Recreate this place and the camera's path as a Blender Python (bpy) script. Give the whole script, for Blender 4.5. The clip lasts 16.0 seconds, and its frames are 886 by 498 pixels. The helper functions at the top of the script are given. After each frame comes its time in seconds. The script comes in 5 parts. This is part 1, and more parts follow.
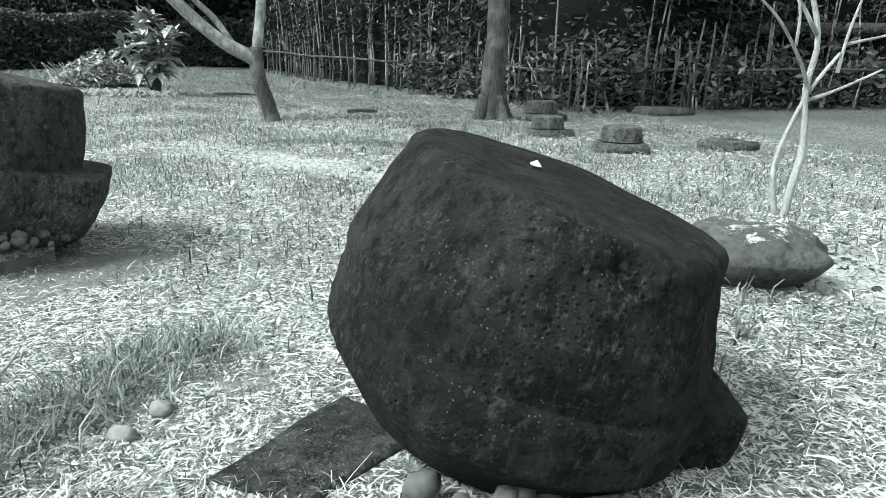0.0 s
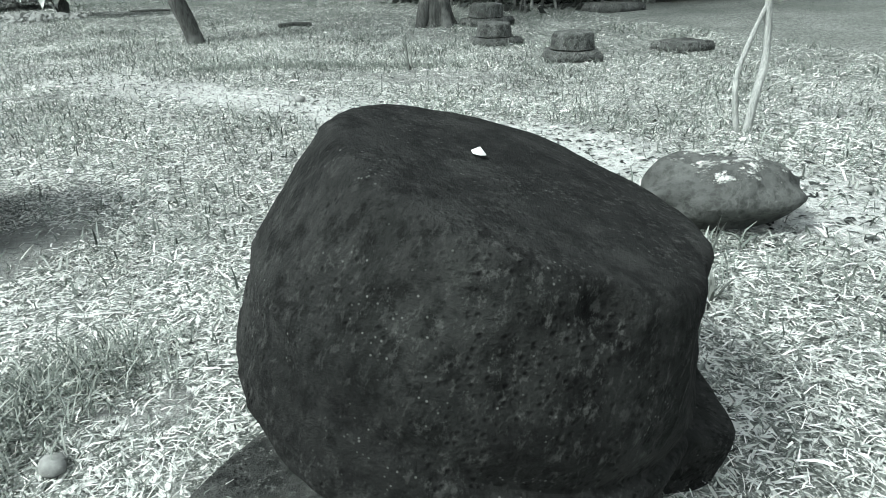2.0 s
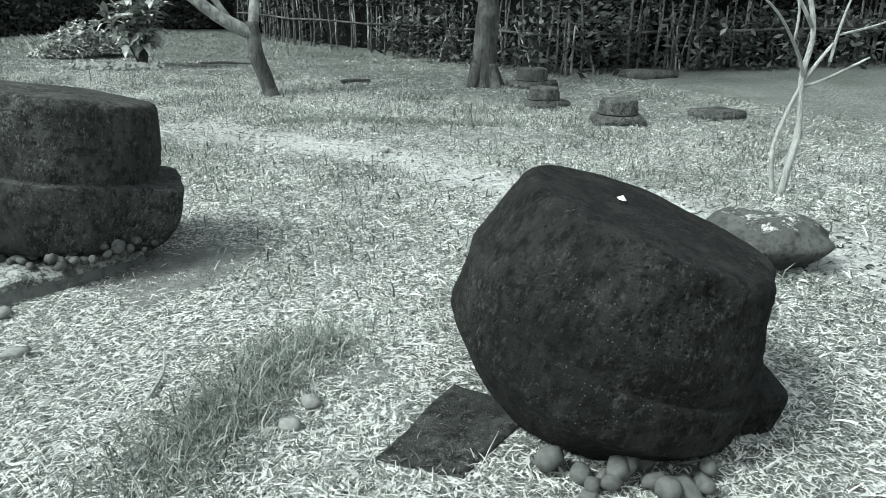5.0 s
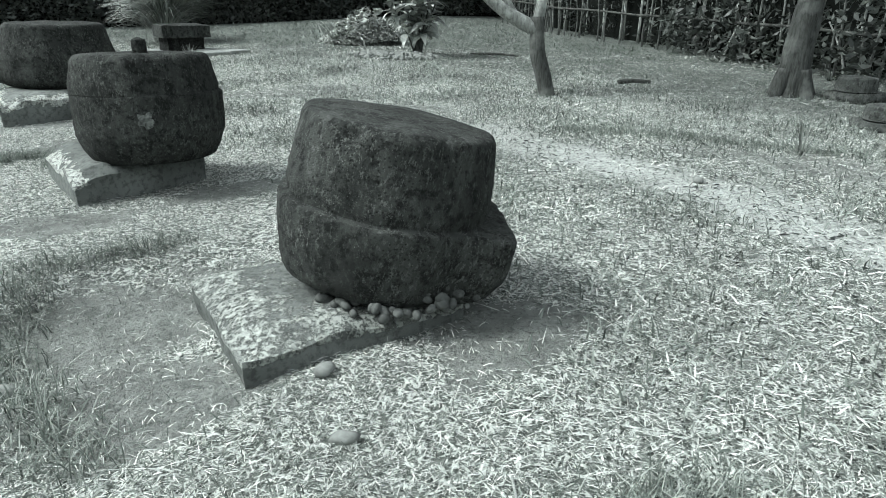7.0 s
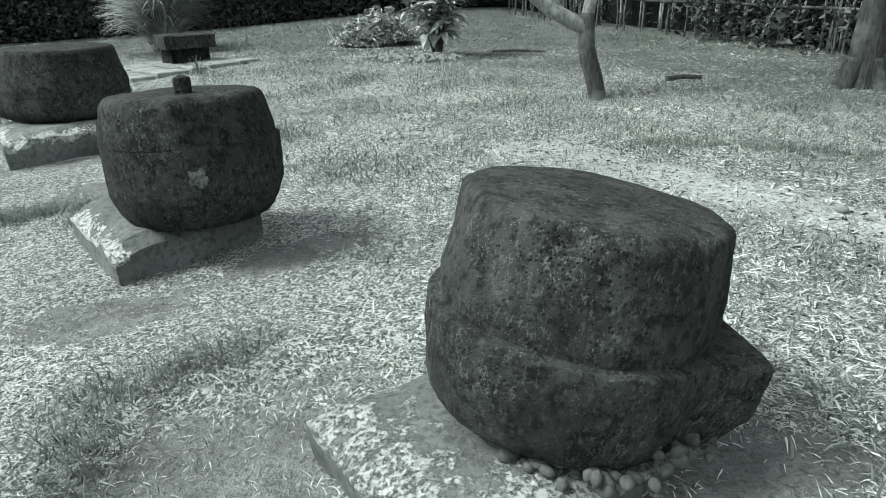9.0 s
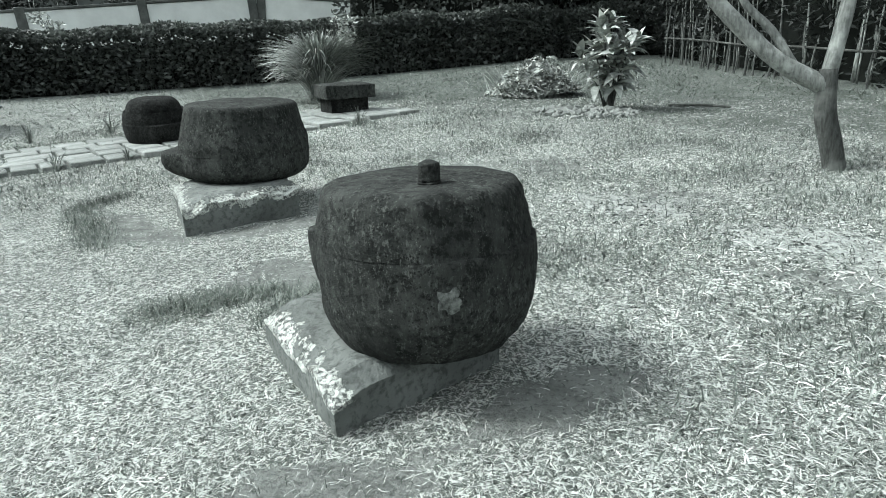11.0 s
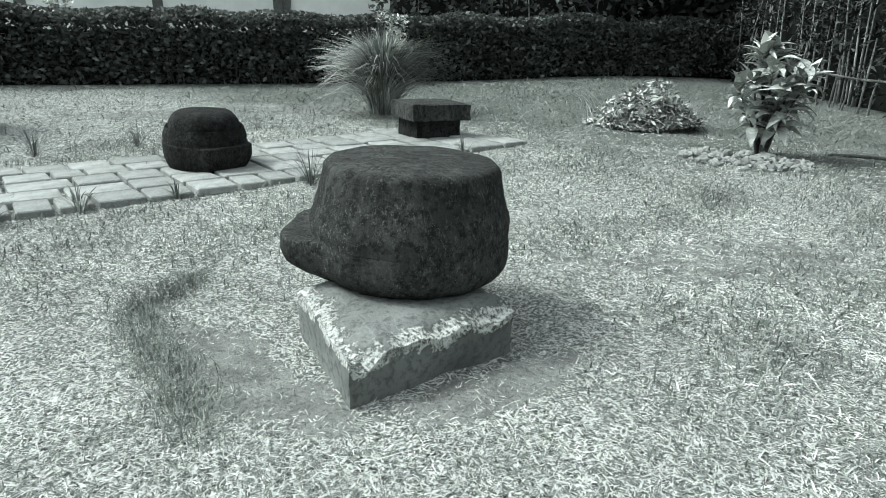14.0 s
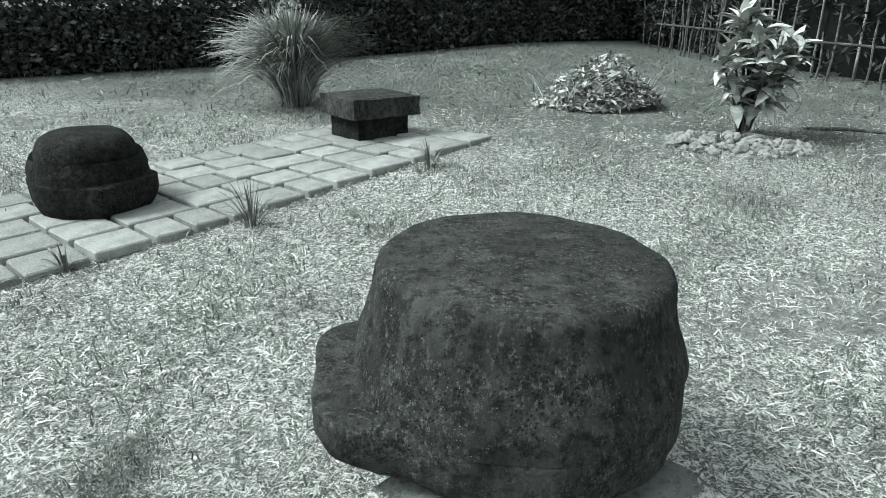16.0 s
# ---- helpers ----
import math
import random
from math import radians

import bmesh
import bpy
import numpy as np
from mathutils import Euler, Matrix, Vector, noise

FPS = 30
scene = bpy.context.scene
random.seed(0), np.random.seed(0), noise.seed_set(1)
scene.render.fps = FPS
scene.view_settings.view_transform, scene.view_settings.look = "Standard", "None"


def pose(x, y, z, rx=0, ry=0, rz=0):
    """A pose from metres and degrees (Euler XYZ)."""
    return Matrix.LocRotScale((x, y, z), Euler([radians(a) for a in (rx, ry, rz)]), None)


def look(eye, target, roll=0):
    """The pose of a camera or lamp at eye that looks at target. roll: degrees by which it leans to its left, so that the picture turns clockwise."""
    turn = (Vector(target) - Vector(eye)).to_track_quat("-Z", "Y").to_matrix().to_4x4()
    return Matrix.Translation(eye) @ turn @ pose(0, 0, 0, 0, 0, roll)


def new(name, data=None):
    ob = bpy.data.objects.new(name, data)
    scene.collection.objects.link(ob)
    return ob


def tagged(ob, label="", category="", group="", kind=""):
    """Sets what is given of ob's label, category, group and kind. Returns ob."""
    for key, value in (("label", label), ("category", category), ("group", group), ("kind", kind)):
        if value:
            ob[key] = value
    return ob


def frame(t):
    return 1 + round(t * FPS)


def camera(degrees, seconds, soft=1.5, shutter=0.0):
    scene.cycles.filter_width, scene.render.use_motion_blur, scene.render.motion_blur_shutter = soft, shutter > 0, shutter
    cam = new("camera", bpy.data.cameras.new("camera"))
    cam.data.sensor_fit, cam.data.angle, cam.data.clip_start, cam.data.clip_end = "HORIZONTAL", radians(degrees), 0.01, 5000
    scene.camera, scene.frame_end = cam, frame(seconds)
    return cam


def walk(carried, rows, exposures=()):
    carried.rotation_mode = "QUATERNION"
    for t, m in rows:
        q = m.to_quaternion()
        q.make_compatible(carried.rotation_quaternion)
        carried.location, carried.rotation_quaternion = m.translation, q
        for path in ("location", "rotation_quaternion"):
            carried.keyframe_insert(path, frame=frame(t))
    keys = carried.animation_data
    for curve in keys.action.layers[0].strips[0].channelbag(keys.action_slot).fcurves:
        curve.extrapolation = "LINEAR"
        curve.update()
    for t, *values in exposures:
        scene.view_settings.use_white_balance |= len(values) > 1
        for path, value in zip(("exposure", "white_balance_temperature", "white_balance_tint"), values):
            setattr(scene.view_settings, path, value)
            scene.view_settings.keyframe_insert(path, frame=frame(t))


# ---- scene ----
# ---- camera ----
cam = camera(68.1, 16.0, soft=0.5)
PATH = [
    (0, (1.309, -0.377, 0.860), (1.770, 1.490, 0.310), 1.1),
    (0.5, (1.339, -0.274, 0.885), (1.800, 1.585, 0.308), -1.5),
    (1, (1.355, -0.168, 0.945), (1.920, 1.641, 0.168), -3.0),
    (1.5, (1.391, -0.109, 0.965), (1.949, 1.680, 0.105), -4.2),
    (2, (1.445, -0.068, 0.970), (2.020, 1.722, 0.125), -1.6),
    (2.5, (1.455, -0.061, 0.970), (2.055, 1.690, 0.000), -0.8),
    (3, (1.450, -0.075, 0.975), (2.030, 1.700, 0.055), -1.0),
    (3.2, (1.415, -0.130, 0.985), (1.985, 1.630, 0.120), -0.7),
    (5.3, (0.825, -0.566, 1.162), (1.325, 1.249, 0.488), 1.0),
    (5.5, (0.795, -0.521, 1.179), (1.175, 1.309, 0.467), 2.5),
    (6, (0.71, -0.28, 1.188), (0.76, 1.572, 0.435), 1.1),
    (6.5, (0.61, -0.078, 1.221), (0.488, 1.77, 0.465), 3.8),
    (7, (0.417, 0.19, 1.258), (0.294, 2.05, 0.534), 0.6),
    (7.5, (0.233, 0.377, 1.293), (0.127, 2.236, 0.564), 0.4),
    (8, (0.123, 0.606, 1.314), (-0.015, 2.454, 0.56), -3.3),
    (8.5, (-0.03, 0.799, 1.33), (-0.095, 2.635, 0.54), 0.5),
    (9, (-0.29, 0.988, 1.389), (-0.398, 2.837, 0.636), -1.9),
    (9.5, (-0.519, 1.179, 1.401), (-0.843, 3.023, 0.698), -0.0),
    (11.8, (-1.825, 2.39, 1.497), (-2.299, 4.267, 0.996), -2.5),
    (12, (-2.028, 2.507, 1.503), (-2.488, 4.398, 1.043), -3.3),
    (12.5, (-2.429, 2.818, 1.53), (-2.967, 4.678, 1.03), -0.1),
    (13, (-2.736, 3.165, 1.574), (-3.296, 5.02, 1.081), 1.0),
    (13.5, (-3.109, 3.481, 1.608), (-3.605, 5.327, 1.018), -1.2),
    (14, (-3.408, 3.866, 1.607), (-3.788, 5.727, 0.98), 1.9),
    (14.5, (-3.732, 4.273, 1.672), (-4.02, 6.123, 0.968), 2.6),
    (15, (-4.058, 4.627, 1.758), (-4.244, 6.475, 1.015), -0.2),
    (15.5, (-4.33, 5.047, 1.814), (-4.539, 6.89, 1.066), 1.6),
    (16, (-4.550, 5.340, 1.735), (-4.582, 7.202, 1.018), 0.3),
]
EXPOSURE = [(0.0, 0.86, 6080, 2), (1.0, 0.78, 6080, 2), (3.2, 0.74, 6080, 2), (5.5, 0.50, 6080, 2), (7.0, 0.44, 6080, 2), (8.5, 0.39, 6080, 2), (12.0, 0.62, 6080, 2), (13.5, 0.60, 6080, 2), (16.0, 0.50, 6080, 2)]
walk(cam, [(t, look(eye, target, roll)) for t, eye, target, roll in PATH], EXPOSURE)

# ---- world and sun ----
SUN_FROM = Vector((-0.64, -0.06, 0.75)).normalized()
world = bpy.data.worlds.new("world")
scene.world = world
world.use_nodes = True
wn = world.node_tree.nodes
sky = wn.new("ShaderNodeTexSky")
sky.sky_type, sky.sun_disc = "NISHITA", False
sky.sun_elevation = math.asin(SUN_FROM.z)
sky.sun_rotation = math.atan2(SUN_FROM.x, SUN_FROM.y)
sky.dust_density, sky.air_density = 4.0, 1.5
grey_sky = wn.new("ShaderNodeHueSaturation")
grey_sky.inputs["Saturation"].default_value = 0.12
world.node_tree.links.new(sky.outputs[0], grey_sky.inputs["Color"])
world.node_tree.links.new(grey_sky.outputs[0], wn["Background"].inputs[0])
wn["Background"].inputs[1].default_value = 0.165
sun_data = bpy.data.lights.new("sun", "SUN")
sun_data.energy, sun_data.angle, sun_data.color = 2.4, radians(14), (1.0, 0.985, 0.96)
sun = new("sun", sun_data)
sun.matrix_world = look(SUN_FROM * 40, (0, 0, 0))


# ---- materials ----
class Nodes:
    """A short way to write node materials."""

    def __init__(self, name, rough=0.9, spec=0.3):
        self.mat = bpy.data.materials.new(name)
        self.mat.use_nodes = True
        self.tree = self.mat.node_tree
        self.shader = self.tree.nodes["Principled BSDF"]
        self.shader.inputs["Roughness"].default_value = rough
        self.shader.inputs["Specular IOR Level"].default_value = spec
        self.coords = self.tree.nodes.new("ShaderNodeTexCoord")

    def node(self, kind, **inputs):
        n = self.tree.nodes.new(kind)
        for key, value in inputs.items():
            self.plug(n.inputs[key.replace("_", " ")], value)
        return n

    def plug(self, socket, value):
        if isinstance(value, bpy.types.NodeSocket):
            self.tree.links.new(value, socket)
        else:
            socket.default_value = value

    def noise(self, scale, detail=4.0, rough=0.55, stretch=None):
        vec = self.coords.outputs["Object"]
        if stretch:
            m = self.node("ShaderNodeMapping", Vector=vec)
            m.inputs["Scale"].default_value = stretch
            vec = m.outputs[0]
        n = self.node("ShaderNodeTexNoise", Vector=vec, Scale=scale, Detail=detail, Roughness=rough)
        return n.outputs["Fac"]

    def ramp(self, fac, stops):
        r = self.node("ShaderNodeValToRGB", Fac=fac)
        e = r.color_ramp.elements
        while len(e) < len(stops):
            e.new(0.5)
        for el, (pos, col) in zip(e, stops):
            el.position = pos
            el.color = (*col, 1) if isinstance(col, tuple) else (col, col, col, 1)
        return r.outputs["Color"]

    def mix(self, fac, a, b, kind="MIX"):
        n = self.tree.nodes.new("ShaderNodeMix")
        n.data_type, n.blend_type = "RGBA", kind
        self.plug(n.inputs[0], fac)
        for sock, v in ((n.inputs[6], a), (n.inputs[7], b)):
            self.plug(sock, (*v, 1) if isinstance(v, tuple) else v)
        return n.outputs[2]

    def math(self, op, a, b=0.0):
        n = self.tree.nodes.new("ShaderNodeMath")
        n.operation = op
        self.plug(n.inputs[0], a)
        self.plug(n.inputs[1], b)
        return n.outputs[0]

    def done(self, color, bump=None, strength=0.4, distance=0.01, rough=None):
        self.plug(self.shader.inputs["Base Color"], (*color, 1) if isinstance(color, tuple) else color)
        if bump is not None:
            b = self.node("ShaderNodeBump", Height=bump, Strength=strength, Distance=distance)
            self.tree.links.new(b.outputs[0], self.shader.inputs["Normal"])
        if rough is not None:
            self.plug(self.shader.inputs["Roughness"], rough)
        return self.mat


def stone_material(name, dark, mid, pale, speck=0.6):
    """Weathered volcanic stone: broad stains, fine grain, pits and pale lichen specks."""
    n = Nodes(name, 0.93, 0.16)
    broad, grain, fine = n.noise(2.6, 5, 0.6), n.noise(20, 6, 0.7), n.noise(85, 4, 0.75)
    streak = n.noise(6, 6, 0.7, (1.0, 1.0, 0.35))
    col = n.mix(n.ramp(broad, [(0.34, 0.0), (0.66, 1.0)]), dark, mid)
    col = n.mix(n.math("MULTIPLY", n.ramp(streak, [(0.46, 0.0), (0.62, 1.0)]), 0.55), col, pale)
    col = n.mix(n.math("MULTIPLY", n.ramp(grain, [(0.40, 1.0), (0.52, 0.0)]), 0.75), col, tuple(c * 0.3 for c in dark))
    mottle = n.math("MULTIPLY", n.ramp(n.noise(62, 5, 0.8, (1.0, 1.0, 0.55)), [(0.53, 0.0), (0.62, 1.0)]), n.ramp(n.noise(3.4, 5, 0.65), [(0.40, 0.15), (0.62, 1.0)]))
    col = n.mix(n.math("MULTIPLY", mottle, 0.7), col, tuple(c * 1.9 for c in pale))
    spots = n.node("ShaderNodeTexVoronoi", Vector=n.coords.outputs["Object"], Scale=85.0)
    mask = n.math("MULTIPLY", n.ramp(spots.outputs["Distance"], [(0.10, 1.0), (0.22, 0.0)]), n.ramp(n.noise(9, 5, 0.7), [(0.53, 0.0), (0.60, 1.0)]))
    col = n.mix(n.math("MULTIPLY", mask, speck), col, tuple(min(1, c * 3.6) for c in pale))
    # pits: sunk by the bump, with the shade inside them painted into the colour
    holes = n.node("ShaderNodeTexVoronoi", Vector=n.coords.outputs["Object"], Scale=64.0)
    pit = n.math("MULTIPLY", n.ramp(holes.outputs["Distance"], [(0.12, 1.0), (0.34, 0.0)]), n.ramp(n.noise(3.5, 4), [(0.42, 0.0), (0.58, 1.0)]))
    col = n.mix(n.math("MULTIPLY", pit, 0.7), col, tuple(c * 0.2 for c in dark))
    rise = n.math("ADD", n.math("MULTIPLY", grain, 0.9), n.math("MULTIPLY", fine, 0.8))
    return n.done(col, n.math("SUBTRACT", rise, n.math("MULTIPLY", pit, 0.5)), 0.85, 0.014)


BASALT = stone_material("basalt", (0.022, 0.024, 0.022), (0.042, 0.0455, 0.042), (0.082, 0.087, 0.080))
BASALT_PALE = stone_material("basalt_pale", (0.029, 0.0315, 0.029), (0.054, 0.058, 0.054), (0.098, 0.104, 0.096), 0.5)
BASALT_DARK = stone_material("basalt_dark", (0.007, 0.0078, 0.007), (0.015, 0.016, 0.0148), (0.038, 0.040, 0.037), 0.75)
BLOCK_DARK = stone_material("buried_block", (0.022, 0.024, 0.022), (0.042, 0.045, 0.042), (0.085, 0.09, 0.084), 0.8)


def crust_material(name, low, high, pale=(0.74, 0.77, 0.72)):
    """Block stone under a crust of pale lichen where the worn edge carries it."""
    n = Nodes(name, 0.95, 0.15)
    broad, grain = n.noise(3, 5), n.noise(26, 6, 0.7)
    col = n.mix(n.ramp(broad, [(0.3, 0.0), (0.7, 1.0)]), low, high)
    col = n.mix(n.math("MULTIPLY", n.ramp(grain, [(0.38, 1.0), (0.52, 0.0)]), 0.6), col, tuple(c * 0.4 for c in low))
    att = n.node("ShaderNodeAttribute")
    att.attribute_name = "crust"
    lift = n.math("ADD", n.math("MULTIPLY", n.noise(9, 7, 0.75), 2.2), n.math("MULTIPLY", att.outputs["Fac"], 0.75))
    mask = n.ramp(n.math("SUBTRACT", lift, 0.75), [(0.93, 0.0), (1.0, 1.0)])
    crumbs = n.ramp(n.noise(48, 6, 0.85), [(0.42, 0.0), (0.50, 1.0)])
    col = n.mix(n.math("MULTIPLY", mask, crumbs), col, pale)
    return n.done(col, n.math("ADD", grain, n.math("MULTIPLY", n.math("MULTIPLY", mask, crumbs), 0.8)), 0.9, 0.02)


CRUST = crust_material("lichen_block", (0.13, 0.14, 0.131), (0.235, 0.251, 0.236))
CRUST_GREY = crust_material("grey_crust_block", (0.12, 0.129, 0.121), (0.22, 0.235, 0.221), (0.46, 0.485, 0.45))
CRUST_DARK = crust_material("lichen_boulder", (0.06, 0.064, 0.06), (0.13, 0.138, 0.129))


def ground_material():
    """Straw-strewn turf, bare soil, pale trodden sand and duller grass with tree shade painted in, mixed by what the
    ground carries.
    """
    n = Nodes("dry_ground", 1.0, 0.1)
    bared, sandy, green = n.node("ShaderNodeAttribute"), n.node("ShaderNodeAttribute"), n.node("ShaderNodeAttribute")
    bared.attribute_name, sandy.attribute_name, green.attribute_name = "bare", "sand", "green"
    broad, mid, fine, tiny = n.noise(0.7, 4), n.noise(5, 5, 0.6), n.noise(38, 5, 0.7), n.noise(160, 3, 0.7)
    soil = n.mix(n.ramp(mid, [(0.3, 0.0), (0.7, 1.0)]), (0.19, 0.20, 0.187), (0.36, 0.377, 0.353))
    soil = n.mix(n.math("MULTIPLY", sandy.outputs["Fac"], 0.9), soil, (0.70, 0.725, 0.69))
    soil = n.mix(n.ramp(fine, [(0.36, 0.9), (0.49, 0.0)]), soil, (0.15, 0.16, 0.148))
    tuft = n.noise(14, 6, 0.7)
    # near-black gaps put the shade between the straws into the turf colour
    turf = n.mix(n.ramp(fine, [(0.40, 0.0), (0.57, 1.0)]), (0.030, 0.035, 0.031), (0.30, 0.325, 0.295))
    turf = n.mix(n.math("MULTIPLY", n.ramp(tuft, [(0.40, 1.0), (0.55, 0.0)]), 0.6), turf, (0.06, 0.069, 0.06))
    turf = n.mix(n.math("MULTIPLY", n.ramp(broad, [(0.45, 0.0), (0.62, 1.0)]), 0.45), turf, (0.12, 0.135, 0.12))
    stalks = None
    for turn, scale, shift in ((12, 90.0, 0.0), (57, 105.0, 3.0), (101, 85.0, 7.0), (148, 98.0, 11.0)):
        about = n.node("ShaderNodeMapping", Vector=n.coords.outputs["Object"])
        about.inputs["Rotation"].default_value[2] = radians(turn)
        m = n.node("ShaderNodeMapping", Vector=about.outputs[0])
        m.inputs["Scale"].default_value = (1.0, 0.2, 1.0)
        m.inputs["Location"].default_value = (shift, shift, 0.0)
        wisp = n.node("ShaderNodeTexNoise", Vector=m.outputs[0], Scale=scale, Detail=1.5, Roughness=0.5)
        line = n.ramp(wisp.outputs["Fac"], [(0.60, 0.0), (0.64, 1.0)])
        stalks = line if stalks is None else n.math("MAXIMUM", stalks, line)
    # green is duller grass and also tree shade, painted darker into the turf
    dull = n.math("SUBTRACT", 1.0, n.math("MULTIPLY", green.outputs["Fac"], 0.88))
    turf = n.mix(n.math("MULTIPLY", stalks, n.math("MULTIPLY", dull, 0.95)), turf, (0.84, 0.87, 0.82))
    turf = n.mix(n.math("MULTIPLY", n.ramp(tiny, [(0.55, 0.0), (0.62, 1.0)]), n.math("MULTIPLY", dull, 0.8)), turf, (0.70, 0.73, 0.68))
    turf = n.mix(n.math("MULTIPLY", green.outputs["Fac"], 0.6), turf, (0.075, 0.088, 0.076))
    edge = n.ramp(n.math("ADD", bared.outputs["Fac"], n.math("MULTIPLY", n.math("SUBTRACT", n.noise(7, 7, 0.75), 0.5), 2.2)), [(0.36, 0.0), (0.6, 1.0)])
    col = n.mix(edge, turf, soil)
    return n.done(col, n.math("ADD", n.math("MULTIPLY", tuft, 0.7), n.math("ADD", fine, n.math("MULTIPLY", stalks, 0.25))), 1.0, 0.04)


GROUND = ground_material()


def island_material(name, stops, rough=0.75, spec=0.25, trans=0.0):
    """Blades and leaves: each piece has its own shade."""
    n = Nodes(name, rough, spec)
    geo = n.node("ShaderNodeNewGeometry")
    col = n.ramp(geo.outputs["Random Per Island"], stops)
    col = n.mix(n.ramp(n.noise(0.9, 5, 0.65), [(0.42, 0.0), (0.66, 0.75)]), col, tuple(c * 0.3 for c in stops[len(stops) // 2][1]))
    if trans:
        glow = n.node("ShaderNodeBsdfTranslucent", Color=col)
        both = n.tree.nodes.new("ShaderNodeMixShader")
        both.inputs[0].default_value = trans
        n.tree.links.new(n.shader.outputs[0], both.inputs[1])
        n.tree.links.new(glow.outputs[0], both.inputs[2])
        n.tree.links.new(both.outputs[0], n.tree.nodes["Material Output"].inputs[0])
    return n.done(col)


STRAW = island_material("straw", [(0.0, (0.06, 0.067, 0.059)), (0.30, (0.19, 0.207, 0.186)), (0.5, (0.74, 0.77, 0.72)), (1.0, (0.96, 0.97, 0.93))])
# the straw again, with the far trees' shade put into its tones
SHADEDSTRAW = island_material("shaded_straw", [(0.0, (0.05, 0.056, 0.049)), (0.4, (0.15, 0.164, 0.147)), (0.8, (0.36, 0.383, 0.352)), (1.0, (0.62, 0.645, 0.605))])
GRASS = island_material("grass_blades", [(0.0, (0.075, 0.09, 0.078)), (0.5, (0.17, 0.195, 0.17)), (1.0, (0.40, 0.43, 0.39))])
HEDGE = island_material("hedge_leaves", [(0.0, (0.03, 0.036, 0.031)), (0.55, (0.085, 0.097, 0.086)), (1.0, (0.22, 0.24, 0.217))], 0.5, 0.45, 0.35)
DARKLEAF = island_material("dark_leaves", [(0.0, (0.014, 0.017, 0.015)), (0.6, (0.034, 0.04, 0.035)), (1.0, (0.10, 0.11, 0.10))], 0.55, 0.3)
PALELEAF = island_material("pale_leaves", [(0.0, (0.20, 0.22, 0.20)), (0.5, (0.46, 0.49, 0.45)), (1.0, (0.80, 0.83, 0.78))], 0.6, 0.3)
MIDLEAF = island_material("shrub_leaves", [(0.0, (0.06, 0.068, 0.06)), (0.5, (0.14, 0.155, 0.138)), (1.0, (0.34, 0.365, 0.335))], 0.5, 0.4)
DEADLEAF = island_material("dead_leaves", [(0.0, (0.08, 0.085, 0.078)), (0.4, (0.30, 0.318, 0.295)), (1.0, (0.80, 0.83, 0.78))])


def broad_leaf_material():
    n = Nodes("broad_leaf", 0.4, 0.5)
    info = n.node("ShaderNodeObjectInfo")
    col = n.ramp(info.outputs["Random"], [(0.0, (0.07, 0.078, 0.07)), (0.4, (0.2, 0.218, 0.198)), (0.75, (0.36, 0.385, 0.355)), (1.0, (0.75, 0.77, 0.73))])
    col = n.mix(n.ramp(n.noise(26, 3), [(0.5, 0.0), (0.62, 0.5)]), col, (0.5, 0.53, 0.49))
    return n.done(col, n.noise(60, 2), 0.2, 0.004)


BROAD = broad_leaf_material()


def wood_material(name, a, b, scale=6.0):
    n = Nodes(name, 0.9, 0.2)
    grain, blot = n.noise(scale, 6, 0.65, (6.0, 6.0, 1.0)), n.noise(3.0, 4)
    col = n.mix(n.ramp(grain, [(0.35, 0.0), (0.65, 1.0)]), a, b)
    col = n.mix(n.math("MULTIPLY", n.ramp(blot, [(0.5, 0.0), (0.62, 1.0)]), 0.6), col, tuple(min(1.0, c * 1.9) for c in b))
    return n.done(col, grain, 0.8, 0.02)


BARK = wood_material("bark", (0.035, 0.037, 0.034), (0.095, 0.1, 0.093))
PALEBARK = wood_material("pale_bark", (0.13, 0.138, 0.128), (0.30, 0.315, 0.295))
TWIG = wood_material("pale_twig", (0.26, 0.275, 0.257), (0.44, 0.46, 0.433), 20)
STAKE = wood_material("bamboo_stake", (0.05, 0.053, 0.05), (0.15, 0.158, 0.147), 12)
STRAWSTICK = wood_material("dry_stick", (0.2, 0.212, 0.196), (0.42, 0.44, 0.41), 14)
BAMBOO = wood_material("bamboo_pole", (0.13, 0.137, 0.128), (0.30, 0.315, 0.295), 10)
RAIL = wood_material("rail_wood", (0.035, 0.037, 0.034), (0.085, 0.089, 0.082), 8)


def paving_material():
    n = Nodes("paving_slab", 0.95, 0.15)
    info = n.node("ShaderNodeObjectInfo")
    base = n.ramp(info.outputs["Random"], [(0.0, (0.197, 0.210, 0.197)), (1.0, (0.312, 0.328, 0.309))])
    col = n.mix(n.math("MULTIPLY", n.ramp(n.noise(6, 5, 0.65), [(0.42, 0.0), (0.66, 1.0)]), 0.6), base, (0.123, 0.131, 0.123))
    col = n.mix(n.math("MULTIPLY", n.ramp(n.noise(70, 4, 0.7), [(0.5, 0.0), (0.64, 1.0)]), 0.4), col, (0.492, 0.508, 0.484))
    return n.done(col, n.noise(40, 5, 0.7), 0.5, 0.008)


PAVING = paving_material()


def plain_material(name, a, b, scale=2.0, rough=0.9, bump=0.3):
    n = Nodes(name, rough, 0.2)
    f = n.noise(scale, 6, 0.65)
    return n.done(n.mix(n.ramp(f, [(0.35, 0.0), (0.65, 1.0)]), a, b), n.noise(scale * 12, 4, 0.7), bump, 0.01)


